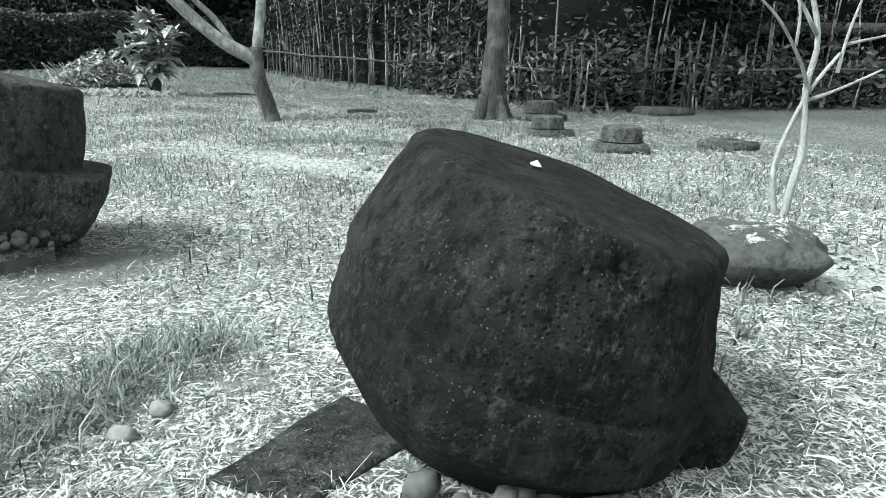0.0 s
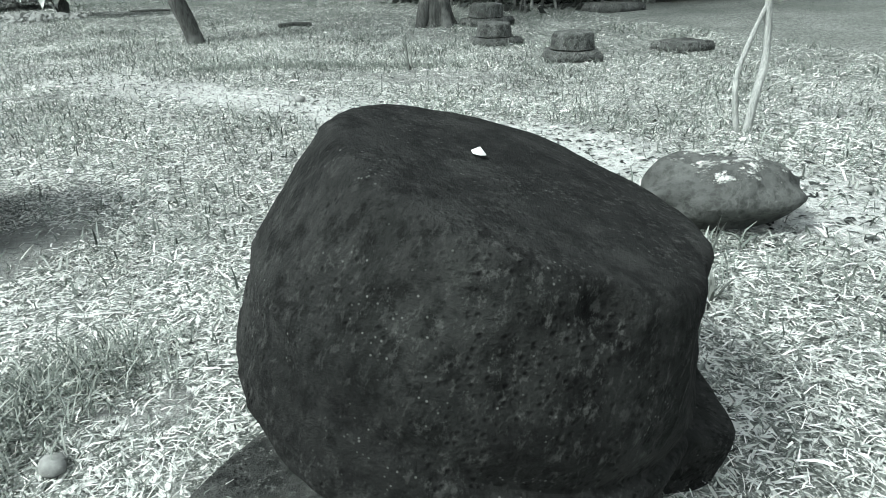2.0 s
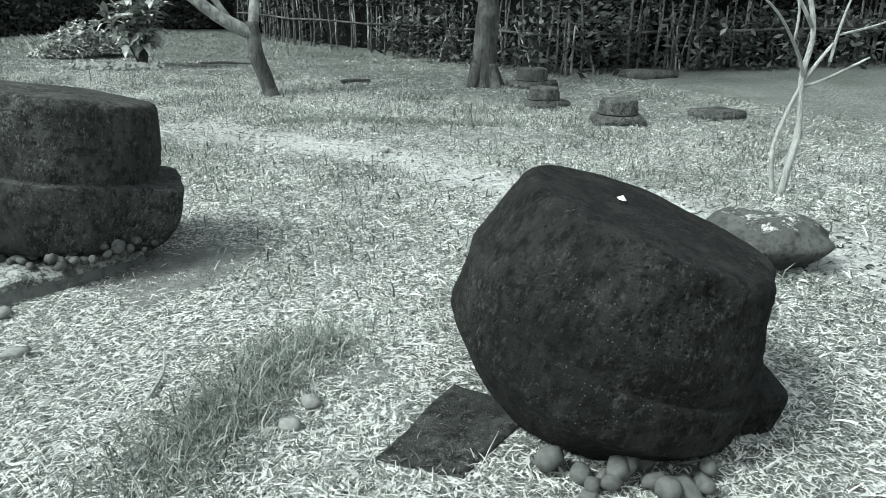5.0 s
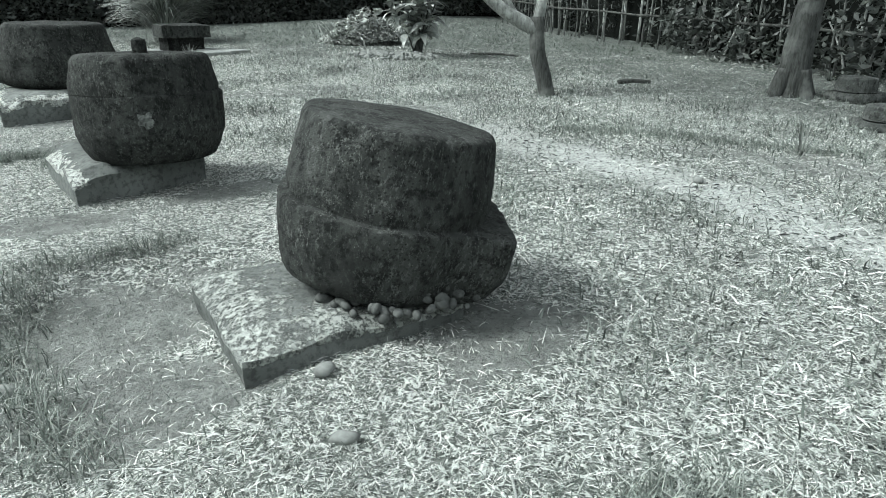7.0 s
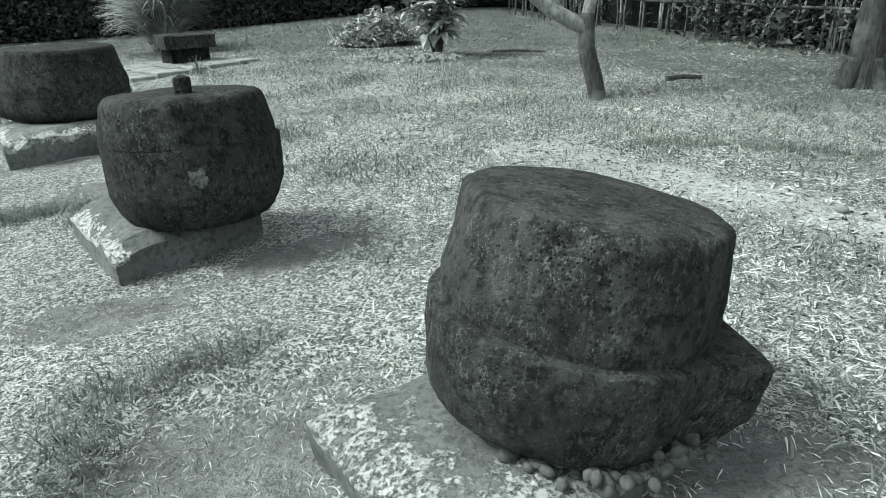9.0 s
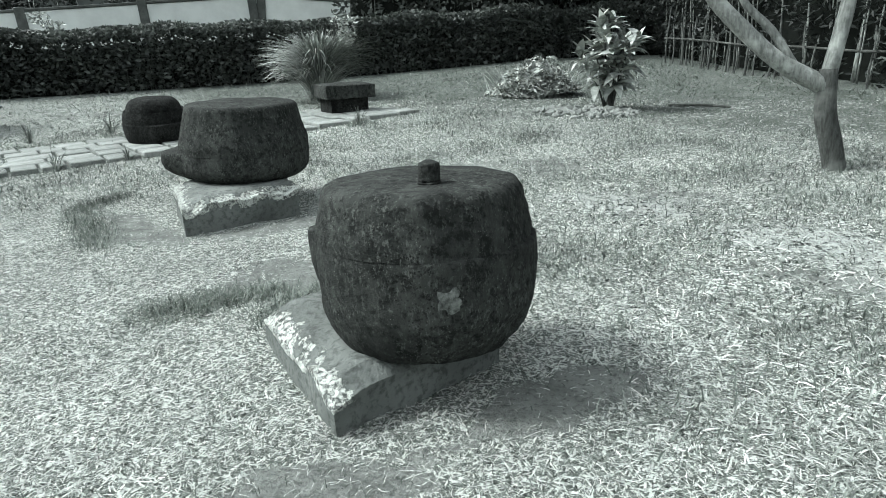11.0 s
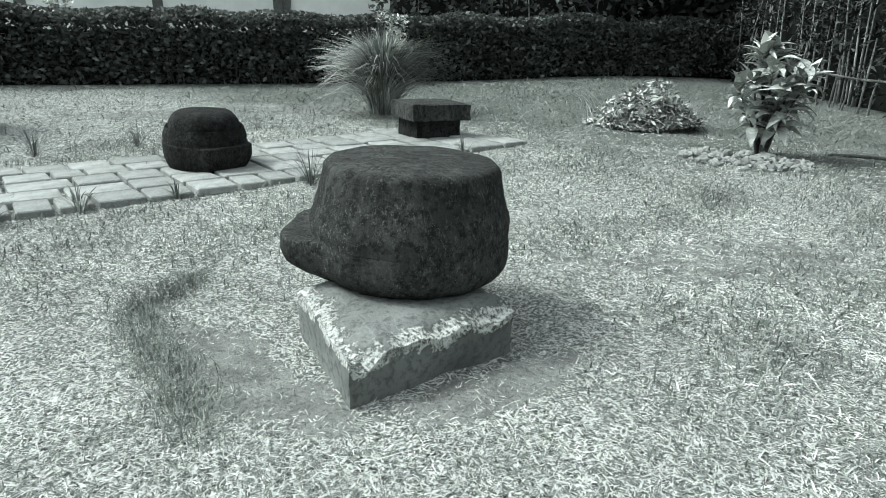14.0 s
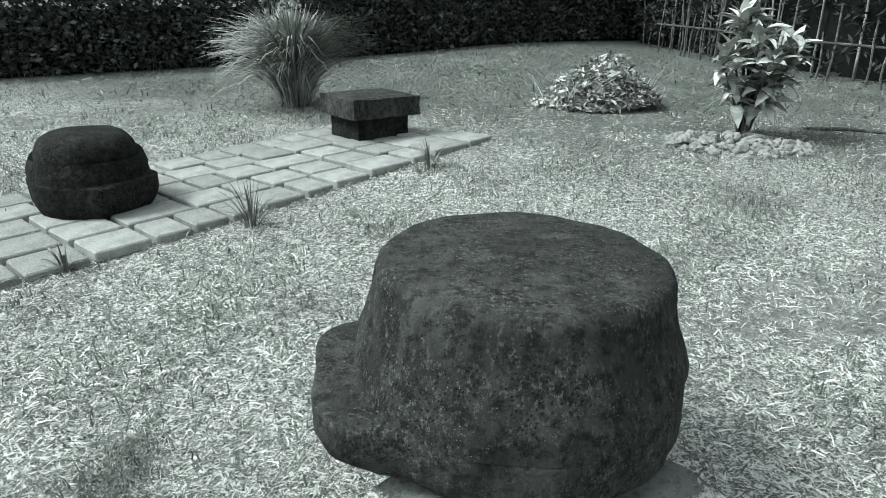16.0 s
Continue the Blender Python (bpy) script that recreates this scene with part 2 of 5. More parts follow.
WHITEWASH = plain_material("whitewash", (0.72, 0.75, 0.72), (0.84, 0.87, 0.84), 1.2)
COPING = plain_material("dark_coping", (0.07, 0.075, 0.07), (0.13, 0.138, 0.13), 3.0)
ROOF = plain_material("dark_roof", (0.055, 0.062, 0.057), (0.085, 0.094, 0.087), 0.7)
PEBBLE = plain_material("pebble", (0.06, 0.064, 0.06), (0.15, 0.158, 0.149), 9.0)
LICHEN = plain_material("lichen_patch", (0.05, 0.054, 0.05), (0.24, 0.255, 0.237), 40.0)
DROPPING = plain_material("white_spot", (0.7, 0.72, 0.69), (0.85, 0.86, 0.83), 30.0)


# ---- helpers for shapes ----
def part(name, bm, material, parent=None, label=""):
    """One mesh object out of a bmesh, under its thing or part."""
    mesh = bpy.data.meshes.new(name)
    bm.to_mesh(mesh)
    bm.free()
    mesh.materials.append(material)
    ob = new(name, mesh)
    if parent is not None:
        ob.parent = parent
    return tagged(ob, label)


def smooth(ob):
    ob.data.polygons.foreach_set("use_smooth", [True] * len(ob.data.polygons))
    return ob


def thing(name, at, label, category, group="", turn=0.0):
    ob = new(name)
    ob.empty_display_size = 0.1
    ob.matrix_world = pose(*at, 0, 0, turn)
    return tagged(ob, label, category, group)


def step(a):
    a = min(1.0, max(0.0, a))
    return a * a * (3 - 2 * a)


BARE = [  # worn earth: x, y, radius along, radius across, turn, depth
    (-1.15, 2.50, 0.75, 0.42, 60, 0.10), (-0.75, 1.95, 0.5, 0.3, 30, 0.05), (-3.1, 5.6, 0.5, 0.35, 40, 0.03),
    (0.9, 5.7, 1.6, 0.4, -20, 0.0), (-4.6, 6.3, 0.55, 0.22, -40, 0.002), (-3.72, 6.62, 0.6, 0.2, 50, 0.002), (-5.0, 6.5, 0.6, 0.3, 130, 0.01),
    (-2.4, 8.9, 1.6, 0.5, 20, 0.0), (1.22, 1.40, 0.16, 0.1, 20, 0.0), (-1.35, 4.35, 0.45, 0.22, 50, 0.002), (0.5, 2.5, 0.45, 0.25, 30, 0.002),
    (3.0, 5.6, 1.2, 0.4, -30, 0.0), (-2.1, 3.6, 0.5, 0.2, 40, 0.01), (-9.5, 15.0, 3.5, 0.7, 40, 0.0), (-0.6, 7.9, 0.8, 0.3, 10, 0.0),
]
SAND = [  # pale trodden sand of the worn track
    (1.3, 5.55, 1.0, 0.42, -42, 0.01), (2.25, 4.3, 1.1, 0.42, -55, 0.01), (3.0, 3.2, 1.0, 0.42, -55, 0.01), (3.55, 2.05, 0.8, 0.45, -70, 0.01), (4.1, 1.0, 0.9, 0.5, -75, 0.01),
    (0.3, 6.7, 0.9, 0.4, -38, 0.0), (-0.9, 7.6, 0.8, 0.35, -30, 0.0),
]


def bare(x, y):
    """How bare the earth is, 0 to 1, how deep it is worn, and how sandy it is."""
    best, deep, sand = 0.0, 0.0, 0.0
    x += 0.22 * noise.noise((x * 1.4, y * 1.4, 11.0)) + 0.08 * noise.noise((x * 5, y * 5, 12.0))
    y += 0.22 * noise.noise((x * 1.4, y * 1.4, 13.0)) + 0.08 * noise.noise((x * 5, y * 5, 14.0))
    for n, (cx, cy, ra, rb, turn, depth) in enumerate(BARE + SAND):
        c, s = math.cos(radians(turn)), math.sin(radians(turn))
        u, v = (x - cx) * c + (y - cy) * s, -(x - cx) * s + (y - cy) * c
        k = step(1.5 - math.hypot(u / ra, v / rb))
        best, deep = max(best, k * (0.55 if depth == 0.0 else 0.95)), max(deep, k * depth)
        if n >= len(BARE):
            sand = max(sand, k)
    return best, deep, sand


def grass_tree_shade(x, y):
    """How far the lawn is dull grass with tree shade painted in, rather than strewn straw: towards the hedges and under
    the trees.
    """
    k = step((0.42 * x + 0.91 * y - 8.7 + 1.6 * noise.noise((x * 0.5, y * 0.5, 3.0))) / 3.2)
    k = max(k, 0.75 * step((0.95 * x + 0.3 * y - 5.2 + 1.2 * noise.noise((x * 0.6, y * 0.6, 5.0))) / 2.0))
    return k * (0.75 + 0.25 * noise.noise((x * 1.3, y * 1.3, 8.0)))


def height(x, y):
    """The lie of the land."""
    d = math.hypot(x + 2, y - 3)
    h = 0.2 * step((y - 8) / 5) * math.exp(-((x + 3) / 4.5) ** 2) + min(0.55, 0.03 * max(0.0, d - 11))
    return h


def relief(x, y):
    b, deep, sand = bare(x, y)
    bumps = 0.012 * noise.noise((x * 1.3, y * 1.3, 0.0)) + 0.010 * (1 - b) * noise.noise((x * 5, y * 5, 4.0))
    return height(x, y) + bumps - deep


def rock_bm(size, seed, flat=0.7, cuts=3, rough=0.12):
    """A rounded stone of the given size, standing on z = 0."""
    bm = bmesh.new()
    bmesh.ops.create_icosphere(bm, subdivisions=cuts, radius=0.5)
    for v in bm.verts:
        p = v.co.normalized()
        k = 1 + rough * noise.noise(p * 1.6 + Vector((seed, 0, 0))) * 2 + rough * 0.5 * noise.noise(p * 4 + Vector((0, seed, 0)))
        v.co = Vector((p.x * size[0], p.y * size[1], p.z * size[2])) * 0.5 * k
    low = min(v.co.z for v in bm.verts)
    for v in bm.verts:
        v.co.z -= low + size[2] * 0.08
    return bm


def hat_stone_bm(r, crown, brim, lips, seed, taper=0.9, top_round=0.14, squash=1.0, under=0.75, top_dome=0.01, wave=0.012, keel=0.6, flare=1.03, crease=0.03, hip=0.0, belly=0.0, lip_round=8.0, foot=0.0):
    """A round stone with a crown on a brim. lips: (direction, half width in degrees, reach) by which the brim juts out:
    a squared tongue, or a broad swell where the half width is over 60. hip: how much higher the body turns in where no lip is. foot: how far a lip stands full down to the base."""
    bm = bmesh.new()
    total, out = brim + crown, flare - 1.0
    flat = r * taper - top_round * 0.75
    prof = [(0.0, 0.0, 0.0), (under * 0.55 * r, 0.0, 0.0), (under * r - 0.012, 0.0, 0.45 * keel), (under * r, 0.01, 0.5 * keel), (r * (under + 1) / 2, brim * 0.16, 0.78 * keel), (r * 0.995, brim * 0.4, 0.6 * keel + 0.4),
            (r * (1 + 0.6 * out), brim * 0.62, 1.0), (r * (1 + out), brim * 0.9, 1.0), (r * (1 + out), brim - 0.012, 1.0), (r * (1 + 0.9 * out) - 0.004, brim - 0.003, 0.98), (r * (1 + 0.5 * out) - 0.008, brim, 0.93), (r * (1 - crease * 0.5), brim + 0.002, 0.06),
            (r * (1 - crease), brim + 0.008, 0.0), (r * (1 - crease * 0.6), brim + crown * 0.2, 0.0), (r * (taper * 0.45 + 0.54), brim + crown * 0.5, 0.0)]
    for k in range(7):
        a = radians(15 * k)
        prof.append((flat + top_round * 0.75 * math.cos(a), total - top_round + top_round * math.sin(a), 0.0))
    prof += [(flat * 0.6, total + top_dome * 0.7, 0.0), (flat * 0.3, total + top_dome, 0.0), (0.0, total + top_dome, 0.0)]
    dense = [prof[0]]
    for a, b in zip(prof, prof[1:]):
        k = max(1, int(math.hypot(b[0] - a[0], b[1] - a[1], 0.15 * (b[2] - a[2])) / 0.024))
        dense += [tuple(p + (q - p) * i / k for p, q in zip(a, b)) for i in range(1, k + 1)]
    seg, rings = 128, []

    def jut(deg):
        """How far the brim juts out in a direction, and the share of a tongue's full reach."""
        far, share = 0.0, 0.0
        for direction, half, reach in lips:
            off = abs((deg - direction + 180) % 360 - 180)
            if half > 60:
                q = reach * step(0.5 + (1 - off / half) * 1.5)
            elif off > 85:
                q = 0.0
            else:
                front, side = (r + reach) / math.cos(radians(off)), r * math.sin(radians(half)) * 1.08 / max(0.02, math.sin(radians(off)))
                q = max(0.0, (front ** -lip_round + side ** -lip_round) ** (-1 / lip_round) - r * 0.995)
            far, share = max(far, q), max(share, min(1.0, q / reach) if half <= 60 else 0.0)
        return far, share

    juts = [jut(360.0 * i / seg) for i in range(seg)]
    for rr, z, w in dense[1:-1]:
        ring = []
        raise_ = hip * float(np.interp(z / brim, (0.0, 0.16, 0.4, 0.62, 0.9), (0.0, 0.5, 1.0, 0.6, 0.0)))
        swell = belly * math.sin(math.pi * min(1.0, max(0.0, (z - brim) / crown)))
        for i in range(seg):
            a = 2 * math.pi * i / seg
            lip, share = juts[i]
            c, s = math.cos(a), math.sin(a)
            n1 = noise.noise((c * 1.1 + seed, s * 1.1, z * 1.5))
            n2 = noise.noise((c * 3.5 * r * 3 + seed, s * 3.5 * r * 3, z * 7))
            n3 = noise.noise((c * r * 26 + seed, s * r * 26, z * 26)) + 0.6 * noise.noise((c * r * 60 + seed, s * r * 60, z * 60))
            wide = max(0.0, r * 0.97 - rr) * share * foot if 0.0 < z < brim * 0.5 else 0.0
            reach = w + (1 - w) * share * foot if 0.0 < z < brim * 0.5 else w
            q = (rr + wide) * (1 + wave * 2.2 * n1) + lip * reach + swell + (wave * 0.8 * n2 + 0.005 * n3) * min(1.0, rr / r * 1.5)
            ring.append(bm.verts.new((q * c, q * s * squash, z + raise_ * (1 - share) + 0.008 * noise.noise((q * c * 5 + seed, q * s * 5, 9.0)) * (1 if z > brim else 0.4))))
        rings.append(ring)
    low, high = bm.verts.new((0, 0, dense[0][1])), bm.verts.new((0, 0, dense[-1][1]))
    for a, b in zip(rings, rings[1:]):
        for i in range(seg):
            j = (i + 1) % seg
            bm.faces.new((a[i], a[j], b[j], b[i]))
    for i in range(seg):
        j = (i + 1) % seg
        bm.faces.new((low, rings[0][j], rings[0][i]))
        bm.faces.new((rings[-1][i], rings[-1][j], high))
    return bm


def chip(bm, at, reach, depth):
    """Break a piece out of a stone."""
    at = Vector(at)
    for v in bm.verts:
        d = (v.co - at).length
        if d < reach:
            k = step(1 - d / reach)
            flat = Vector((v.co.x, v.co.y, 0))
            v.co -= (flat.normalized() if flat.length > 0.01 else Vector((0, 0, 1))) * depth * k + Vector((0, 0, depth * 0.4 * k))


def lean(toward, degrees_):
    """A tilt of the upright by that many degrees toward a compass vector (x, y)."""
    axis = Vector((-toward[1], toward[0], 0)).normalized()
    return Matrix.Rotation(radians(degrees_), 4, axis)


def slab_mesh(name, corners, base, top, seed, material, crust_from=(), worn=0.05, sag=0.0, spread=0.2):
    """A worn block on four plan corners. crust_from: the edges (by first corner) that carry the pale crust."""
    nu, nv, nw = 22, 22, 7
    c = [Vector((*p, 0)) for p in corners]
    verts, faces, crust, index = [], [], [], {}

    def place(u, v, w):
        p = (c[0] * (1 - u) + c[1] * u) * (1 - v) + (c[3] * (1 - u) + c[2] * u) * v
        edges = [v, 1 - u, 1 - v, u]
        near = min(edges)
        z = base + (top - base) * w
        mid = (c[0] + c[2]) / 2
        if w > 0.5:
            drop = worn * step(1 - near / 0.10) * (0.6 + 0.9 * noise.noise(p * 4 + Vector((seed, 0, 0))))
            for e in crust_from:
                drop += worn * 0.9 * step(1 - edges[e] / 0.2) * (0.8 + 0.8 * noise.noise(p * 6 + Vector((0, seed, 0))))
            z -= max(0.0, drop) * (w - 0.5) * 2
            z -= sag * u * (w - 0.5) * 2
        pull = 0.012 + 0.022 * noise.noise(p * 5 + Vector((0, 0, z * 6 + seed)))
        if near < 0.001:
            p = p + (mid - p).normalized() * pull
        p.z = z + 0.008 * noise.noise(p * 9 + Vector((seed, 3, 0)))
        amount = 0.0
        for e in crust_from:
            amount = max(amount, step(1.15 - edges[e] / spread))
        return p, amount * step((w - 0.55) * 3)

    def vert(i, j, k):
        key = (i, j, k)
        if key not in index:
            p, a = place(i / nu, j / nv, k / nw)
            index[key] = len(verts)
            verts.append(p)
            crust.append(a)
        return index[key]

    for i in range(nu):
        for j in range(nv):
            faces.append((vert(i, j, nw), vert(i + 1, j, nw), vert(i + 1, j + 1, nw), vert(i, j + 1, nw)))
    for k in range(nw):
        for i in range(nu):
            faces.append((vert(i, 0, k), vert(i + 1, 0, k), vert(i + 1, 0, k + 1), vert(i, 0, k + 1)))
            faces.append((vert(i + 1, nv, k), vert(i, nv, k), vert(i, nv, k + 1), vert(i + 1, nv, k + 1)))
        for j in range(nv):
            faces.append((vert(0, j + 1, k), vert(0, j, k), vert(0, j, k + 1), vert(0, j + 1, k + 1)))
            faces.append((vert(nu, j, k), vert(nu, j + 1, k), vert(nu, j + 1, k + 1), vert(nu, j, k + 1)))
    mesh = bpy.data.meshes.new(name)
    mesh.from_pydata(verts, [], faces)
    mesh.attributes.new("crust", "FLOAT", "POINT").data.foreach_set("value", crust)
    mesh.materials.append(material)
    return new(name, mesh)


def tube(bm, pts, radii, sides=8, seed=0.0, rough=0.0):
    """A bent, tapered round limb through the points."""
    pts = [Vector(p) for p in pts]
    prev = None
    for n, (p, r) in enumerate(zip(pts, radii)):
        d = (pts[min(n + 1, len(pts) - 1)] - pts[max(n - 1, 0)]).normalized()
        side = d.cross(Vector((0.3, 0.9, 0.2))).normalized()
        up = d.cross(side)
        ring = []
        for i in range(sides):
            a = 2 * math.pi * i / sides
            k = r * (1 + rough * noise.noise((math.cos(a) * 1.5 + seed, math.sin(a) * 1.5, p.z * 3)))
            ring.append(bm.verts.new(p + side * math.cos(a) * k + up * math.sin(a) * k))
        if prev:
            for i in range(sides):
                j = (i + 1) % sides
                bm.faces.new((prev[i], prev[j], ring[j], ring[i]))
        else:
            bm.faces.new(ring[::-1])
        prev = ring
    bm.faces.new(prev)


def bend(pts, steps=4):
    """A smooth run through a few points."""
    pts = [Vector(p) for p in pts]
    out = []
    for i in range(len(pts) - 1):
        p0, p1, p2, p3 = pts[max(i - 1, 0)], pts[i], pts[i + 1], pts[min(i + 2, len(pts) - 1)]
        for k in range(steps):
            t = k / steps
            out.append(0.5 * ((2 * p1) + (p2 - p0) * t + (2 * p0 - 5 * p1 + 4 * p2 - p3) * t * t + (3 * p1 - p0 - 3 * p2 + p3) * t ** 3))
    return out + [pts[-1]]


def limb(bm, pts, r0, r1, sides=8, seed=0.0, rough=0.0, steps=4):
    run = bend(pts, steps)
    n = len(run) - 1
    tube(bm, run, [r0 + (r1 - r0) * i / n for i in range(n + 1)], sides, seed, rough)


def sheet_mesh(name, verts, faces, material):
    """A mesh from arrays: verts (n, 3), faces (m, 4)."""
    mesh = bpy.data.meshes.new(name)
    mesh.vertices.add(len(verts))
    mesh.vertices.foreach_set("co", np.ascontiguousarray(verts, dtype=np.float32).ravel())
    m, k = faces.shape
    mesh.loops.add(m * k)
    mesh.loops.foreach_set("vertex_index", faces.astype(np.int32).ravel())
    mesh.polygons.add(m)
    mesh.polygons.foreach_set("loop_start", np.arange(0, m * k, k, dtype=np.int32))
    mesh.update(calc_edges=True)
    mesh.materials.append(material)
    return mesh


def blades(rng, pos, length, width, tilt, curl=0.3):
    """Grass blades as bent ribbons, two quads each: tilt is the rise above the ground in radians."""
    n = len(pos)
    yaw = rng.uniform(0, 2 * np.pi, n)
    out = np.stack([np.cos(yaw), np.sin(yaw), np.zeros(n)], 1)
    side = np.stack([-np.sin(yaw), np.cos(yaw), rng.uniform(-0.5, 0.5, n)], 1)
    up = np.array([0.0, 0.0, 1.0])
    c, s = np.cos(tilt)[:, None], np.sin(tilt)[:, None]
    mid = pos + length[:, None] * 0.5 * (out * c + up * s)
    c2, s2 = np.cos(tilt - curl)[:, None], np.sin(tilt - curl)[:, None]
    tip = mid + length[:, None] * 0.5 * (out * c2 + up * s2)
    w = side * width[:, None] * 0.5
    v = np.stack([pos - w, pos + w, mid + w * 0.9, mid - w * 0.9, tip + w * 0.25, tip - w * 0.25], 1).reshape(-1, 3)
    b = (np.arange(n) * 6)[:, None]
    f = np.stack([b + [0, 1, 2, 3], b + [3, 2, 4, 5]], 1).reshape(-1, 4)
    return v, f


def leaves(rng, pos, size, slim=0.5, droop=0.0):
    """Leaves as small folded diamonds of every heading."""
    n = len(pos)
    d = rng.normal(size=(n, 3))
    d[:, 2] = d[:, 2] * 0.6 - droop
    d /= np.linalg.norm(d, axis=1)[:, None]
    r = rng.normal(size=(n, 3))
    side = np.cross(d, r)
    side /= np.linalg.norm(side, axis=1)[:, None]
    nor = np.cross(side, d)
    s = size[:, None]
    base, tip = pos - d * s * 0.5, pos + d * s * 0.5
    lift = nor * s * 0.12
    v = np.stack([base, pos + side * s * slim * 0.5 + lift, tip, pos - side * s * slim * 0.5 + lift], 1).reshape(-1, 3)
    f = (np.arange(n) * 4)[:, None] + np.array([0, 1, 2, 3])
    return v, f


def foliage(name, rng, pos, size, material, slim=0.5, droop=0.0, parent=None, label=""):
    v, f = leaves(rng, np.asarray(pos), np.asarray(size), slim, droop)
    ob = new(name, sheet_mesh(name, v, f, material))
    if parent is not None:
        ob.parent = parent
    return tagged(ob, label)


def clumps(rng, centres, radius, per, squash=0.8):
    """Points in loose clumps, denser near each clump's skin."""
    out = []
    for c in centres:
        d = rng.normal(size=(per, 3))
        d /= np.linalg.norm(d, axis=1)[:, None]
        q = radius * rng.uniform(0.55, 1.15) * rng.uniform(0.35, 1.0, per) ** 0.45
        p = d * q[:, None]
        p[:, 2] *= squash
        out.append(p + np.asarray(c))
    return np.concatenate(out)


# ---- ground ----
def axis_steps(lo, hi, step_, far):
    core = list(np.arange(lo, hi + 1e-6, step_))
    grow, s = [], step_
    while (grow[-1] if grow else 0) < far:
        s *= 1.35
        grow.append((grow[-1] if grow else 0) + s)
    return [lo - g for g in reversed(grow)] + core + [hi + g for g in grow]


def build_ground():
    xs, ys = axis_steps(-10.0, 7.5, 0.1, 400), axis_steps(-2.5, 15.0, 0.1, 400)
    verts = [(x, y, relief(x, y)) for y in ys for x in xs]
    nx, ny = len(xs), len(ys)
    i, j = np.meshgrid(np.arange(nx - 1), np.arange(ny - 1))
    a = (j * nx + i).ravel()
    faces = np.stack([a, a + 1, a + nx + 1, a + nx], 1)
    mesh = sheet_mesh("ground", np.array(verts), faces, GROUND)
    worn = [bare(x, y) for x, y, z in verts]
    barren = [w[0] for w in worn]
    mesh.attributes.new("bare", "FLOAT", "POINT").data.foreach_set("value", barren)
    mesh.attributes.new("sand", "FLOAT", "POINT").data.foreach_set("value", [w[2] for w in worn])
    mesh.attributes.new("green", "FLOAT", "POINT").data.foreach_set("value", [grass_tree_shade(x, y) for x, y, z in verts])
    mesh.polygons.foreach_set("use_smooth", [True] * len(mesh.polygons))
    cx, cy = [k for k, x in enumerate(xs) if -10.01 < x < 7.51], [k for k, y in enumerate(ys) if -2.51 < y < 15.01]
    z = np.array(verts)[:, 2].reshape(ny, nx)[cy[0]:cy[-1] + 1, cx[0]:cx[-1] + 1]
    b = np.array(barren).reshape(ny, nx)[cy[0]:cy[-1] + 1, cx[0]:cx[-1] + 1]
    tagged(new("ground", mesh), "dry trodden ground with worn bare earth", "ground", kind="structure")
    green = np.array([grass_tree_shade(xs[i], ys[j]) for j in cy for i in cx]).reshape(len(cy), len(cx))
    return z, b, green


GROUND_Z, GROUND_BARE, GROUND_TREE_SHADE = build_ground()


# ---- the carved stones ----
def carved_stone(at, toward, tilt, turn, label, material, chips=(), **shape):
    """A hat-shaped carved stone, one solid mesh, leaning toward a compass vector."""
    bm = hat_stone_bm(**shape)
    for c in chips:
        chip(bm, *c)
    ob = smooth(part("carved_stone", bm, material))
    ob.data.set_sharp_from_angle(angle=radians(42))
    ob.matrix_world = Matrix.Translation(at) @ lean(toward, tilt) @ Matrix.Rotation(radians(turn), 4, "Z")
    return tagged(ob, label, "carved stone", "row of carved stones")


def stuck_patch(name, owner, local, normal, size, seed, material, label):
    """A thin crusty patch that grows on a stone."""
    bm = bmesh.new()
    bmesh.ops.create_circle(bm, cap_ends=True, cap_tris=True, segments=28, radius=size / 2)
    for v in bm.verts:
        k = 1 + 0.45 * noise.noise(v.co * 34 + Vector((seed, 0, 0))) + 0.25 * noise.noise(v.co * 90)
        v.co = Vector((v.co.x * k, v.co.y * k, 0.012 if v.co.length < 0.001 else 0.0))
    ob = smooth(part(name, bm, material, owner, label))
    spot = min((v for v in owner.data.vertices), key=lambda v: (v.co - Vector(local)).length)
    out = spot.normal if spot.normal.dot(Vector(normal)) > 0 else -spot.normal
    local, normal = spot.co + out * 0.007, out
    ob.matrix_basis = Matrix.Translation(local) @ Vector(normal).to_track_quat("Z", "Y").to_matrix().to_4x4()
    return ob


stone_a = carved_stone((1.735, 1.075, -0.08), (0.92, -0.39), 19.5, 0, "leaning dark basalt hat-shaped carved stone with pitted sides", BASALT_DARK,
                       chips=[((0.30, -0.28, 0.60), 0.19, 0.05), ((-0.05, -0.40, 0.68), 0.06, 0.03)],
                       r=0.446, crown=0.32, brim=0.39, lips=[(-80, 75, 0.022), (-14, 30, 0.10)], seed=3.1, taper=0.87, top_round=0.055, under=0.46, keel=0.9, flare=1.0, crease=0.006, hip=0.10, belly=0.012, foot=0.85, wave=0.006)
stone_b = carved_stone((-0.06, 2.84, 0.125), (0.95, 0.3), 11, 0, "dark basalt hat-shaped carved stone tilted on packed pebbles", BASALT_PALE,
                       chips=[((-0.14, -0.40, 0.66), 0.09, 0.05)],
                       r=0.44, crown=0.35, brim=0.32, lips=[(8, 42, 0.07)], lip_round=14.0, seed=7.7, taper=0.92, top_round=0.05, under=0.93, keel=0.95, flare=1.045, crease=0.035)
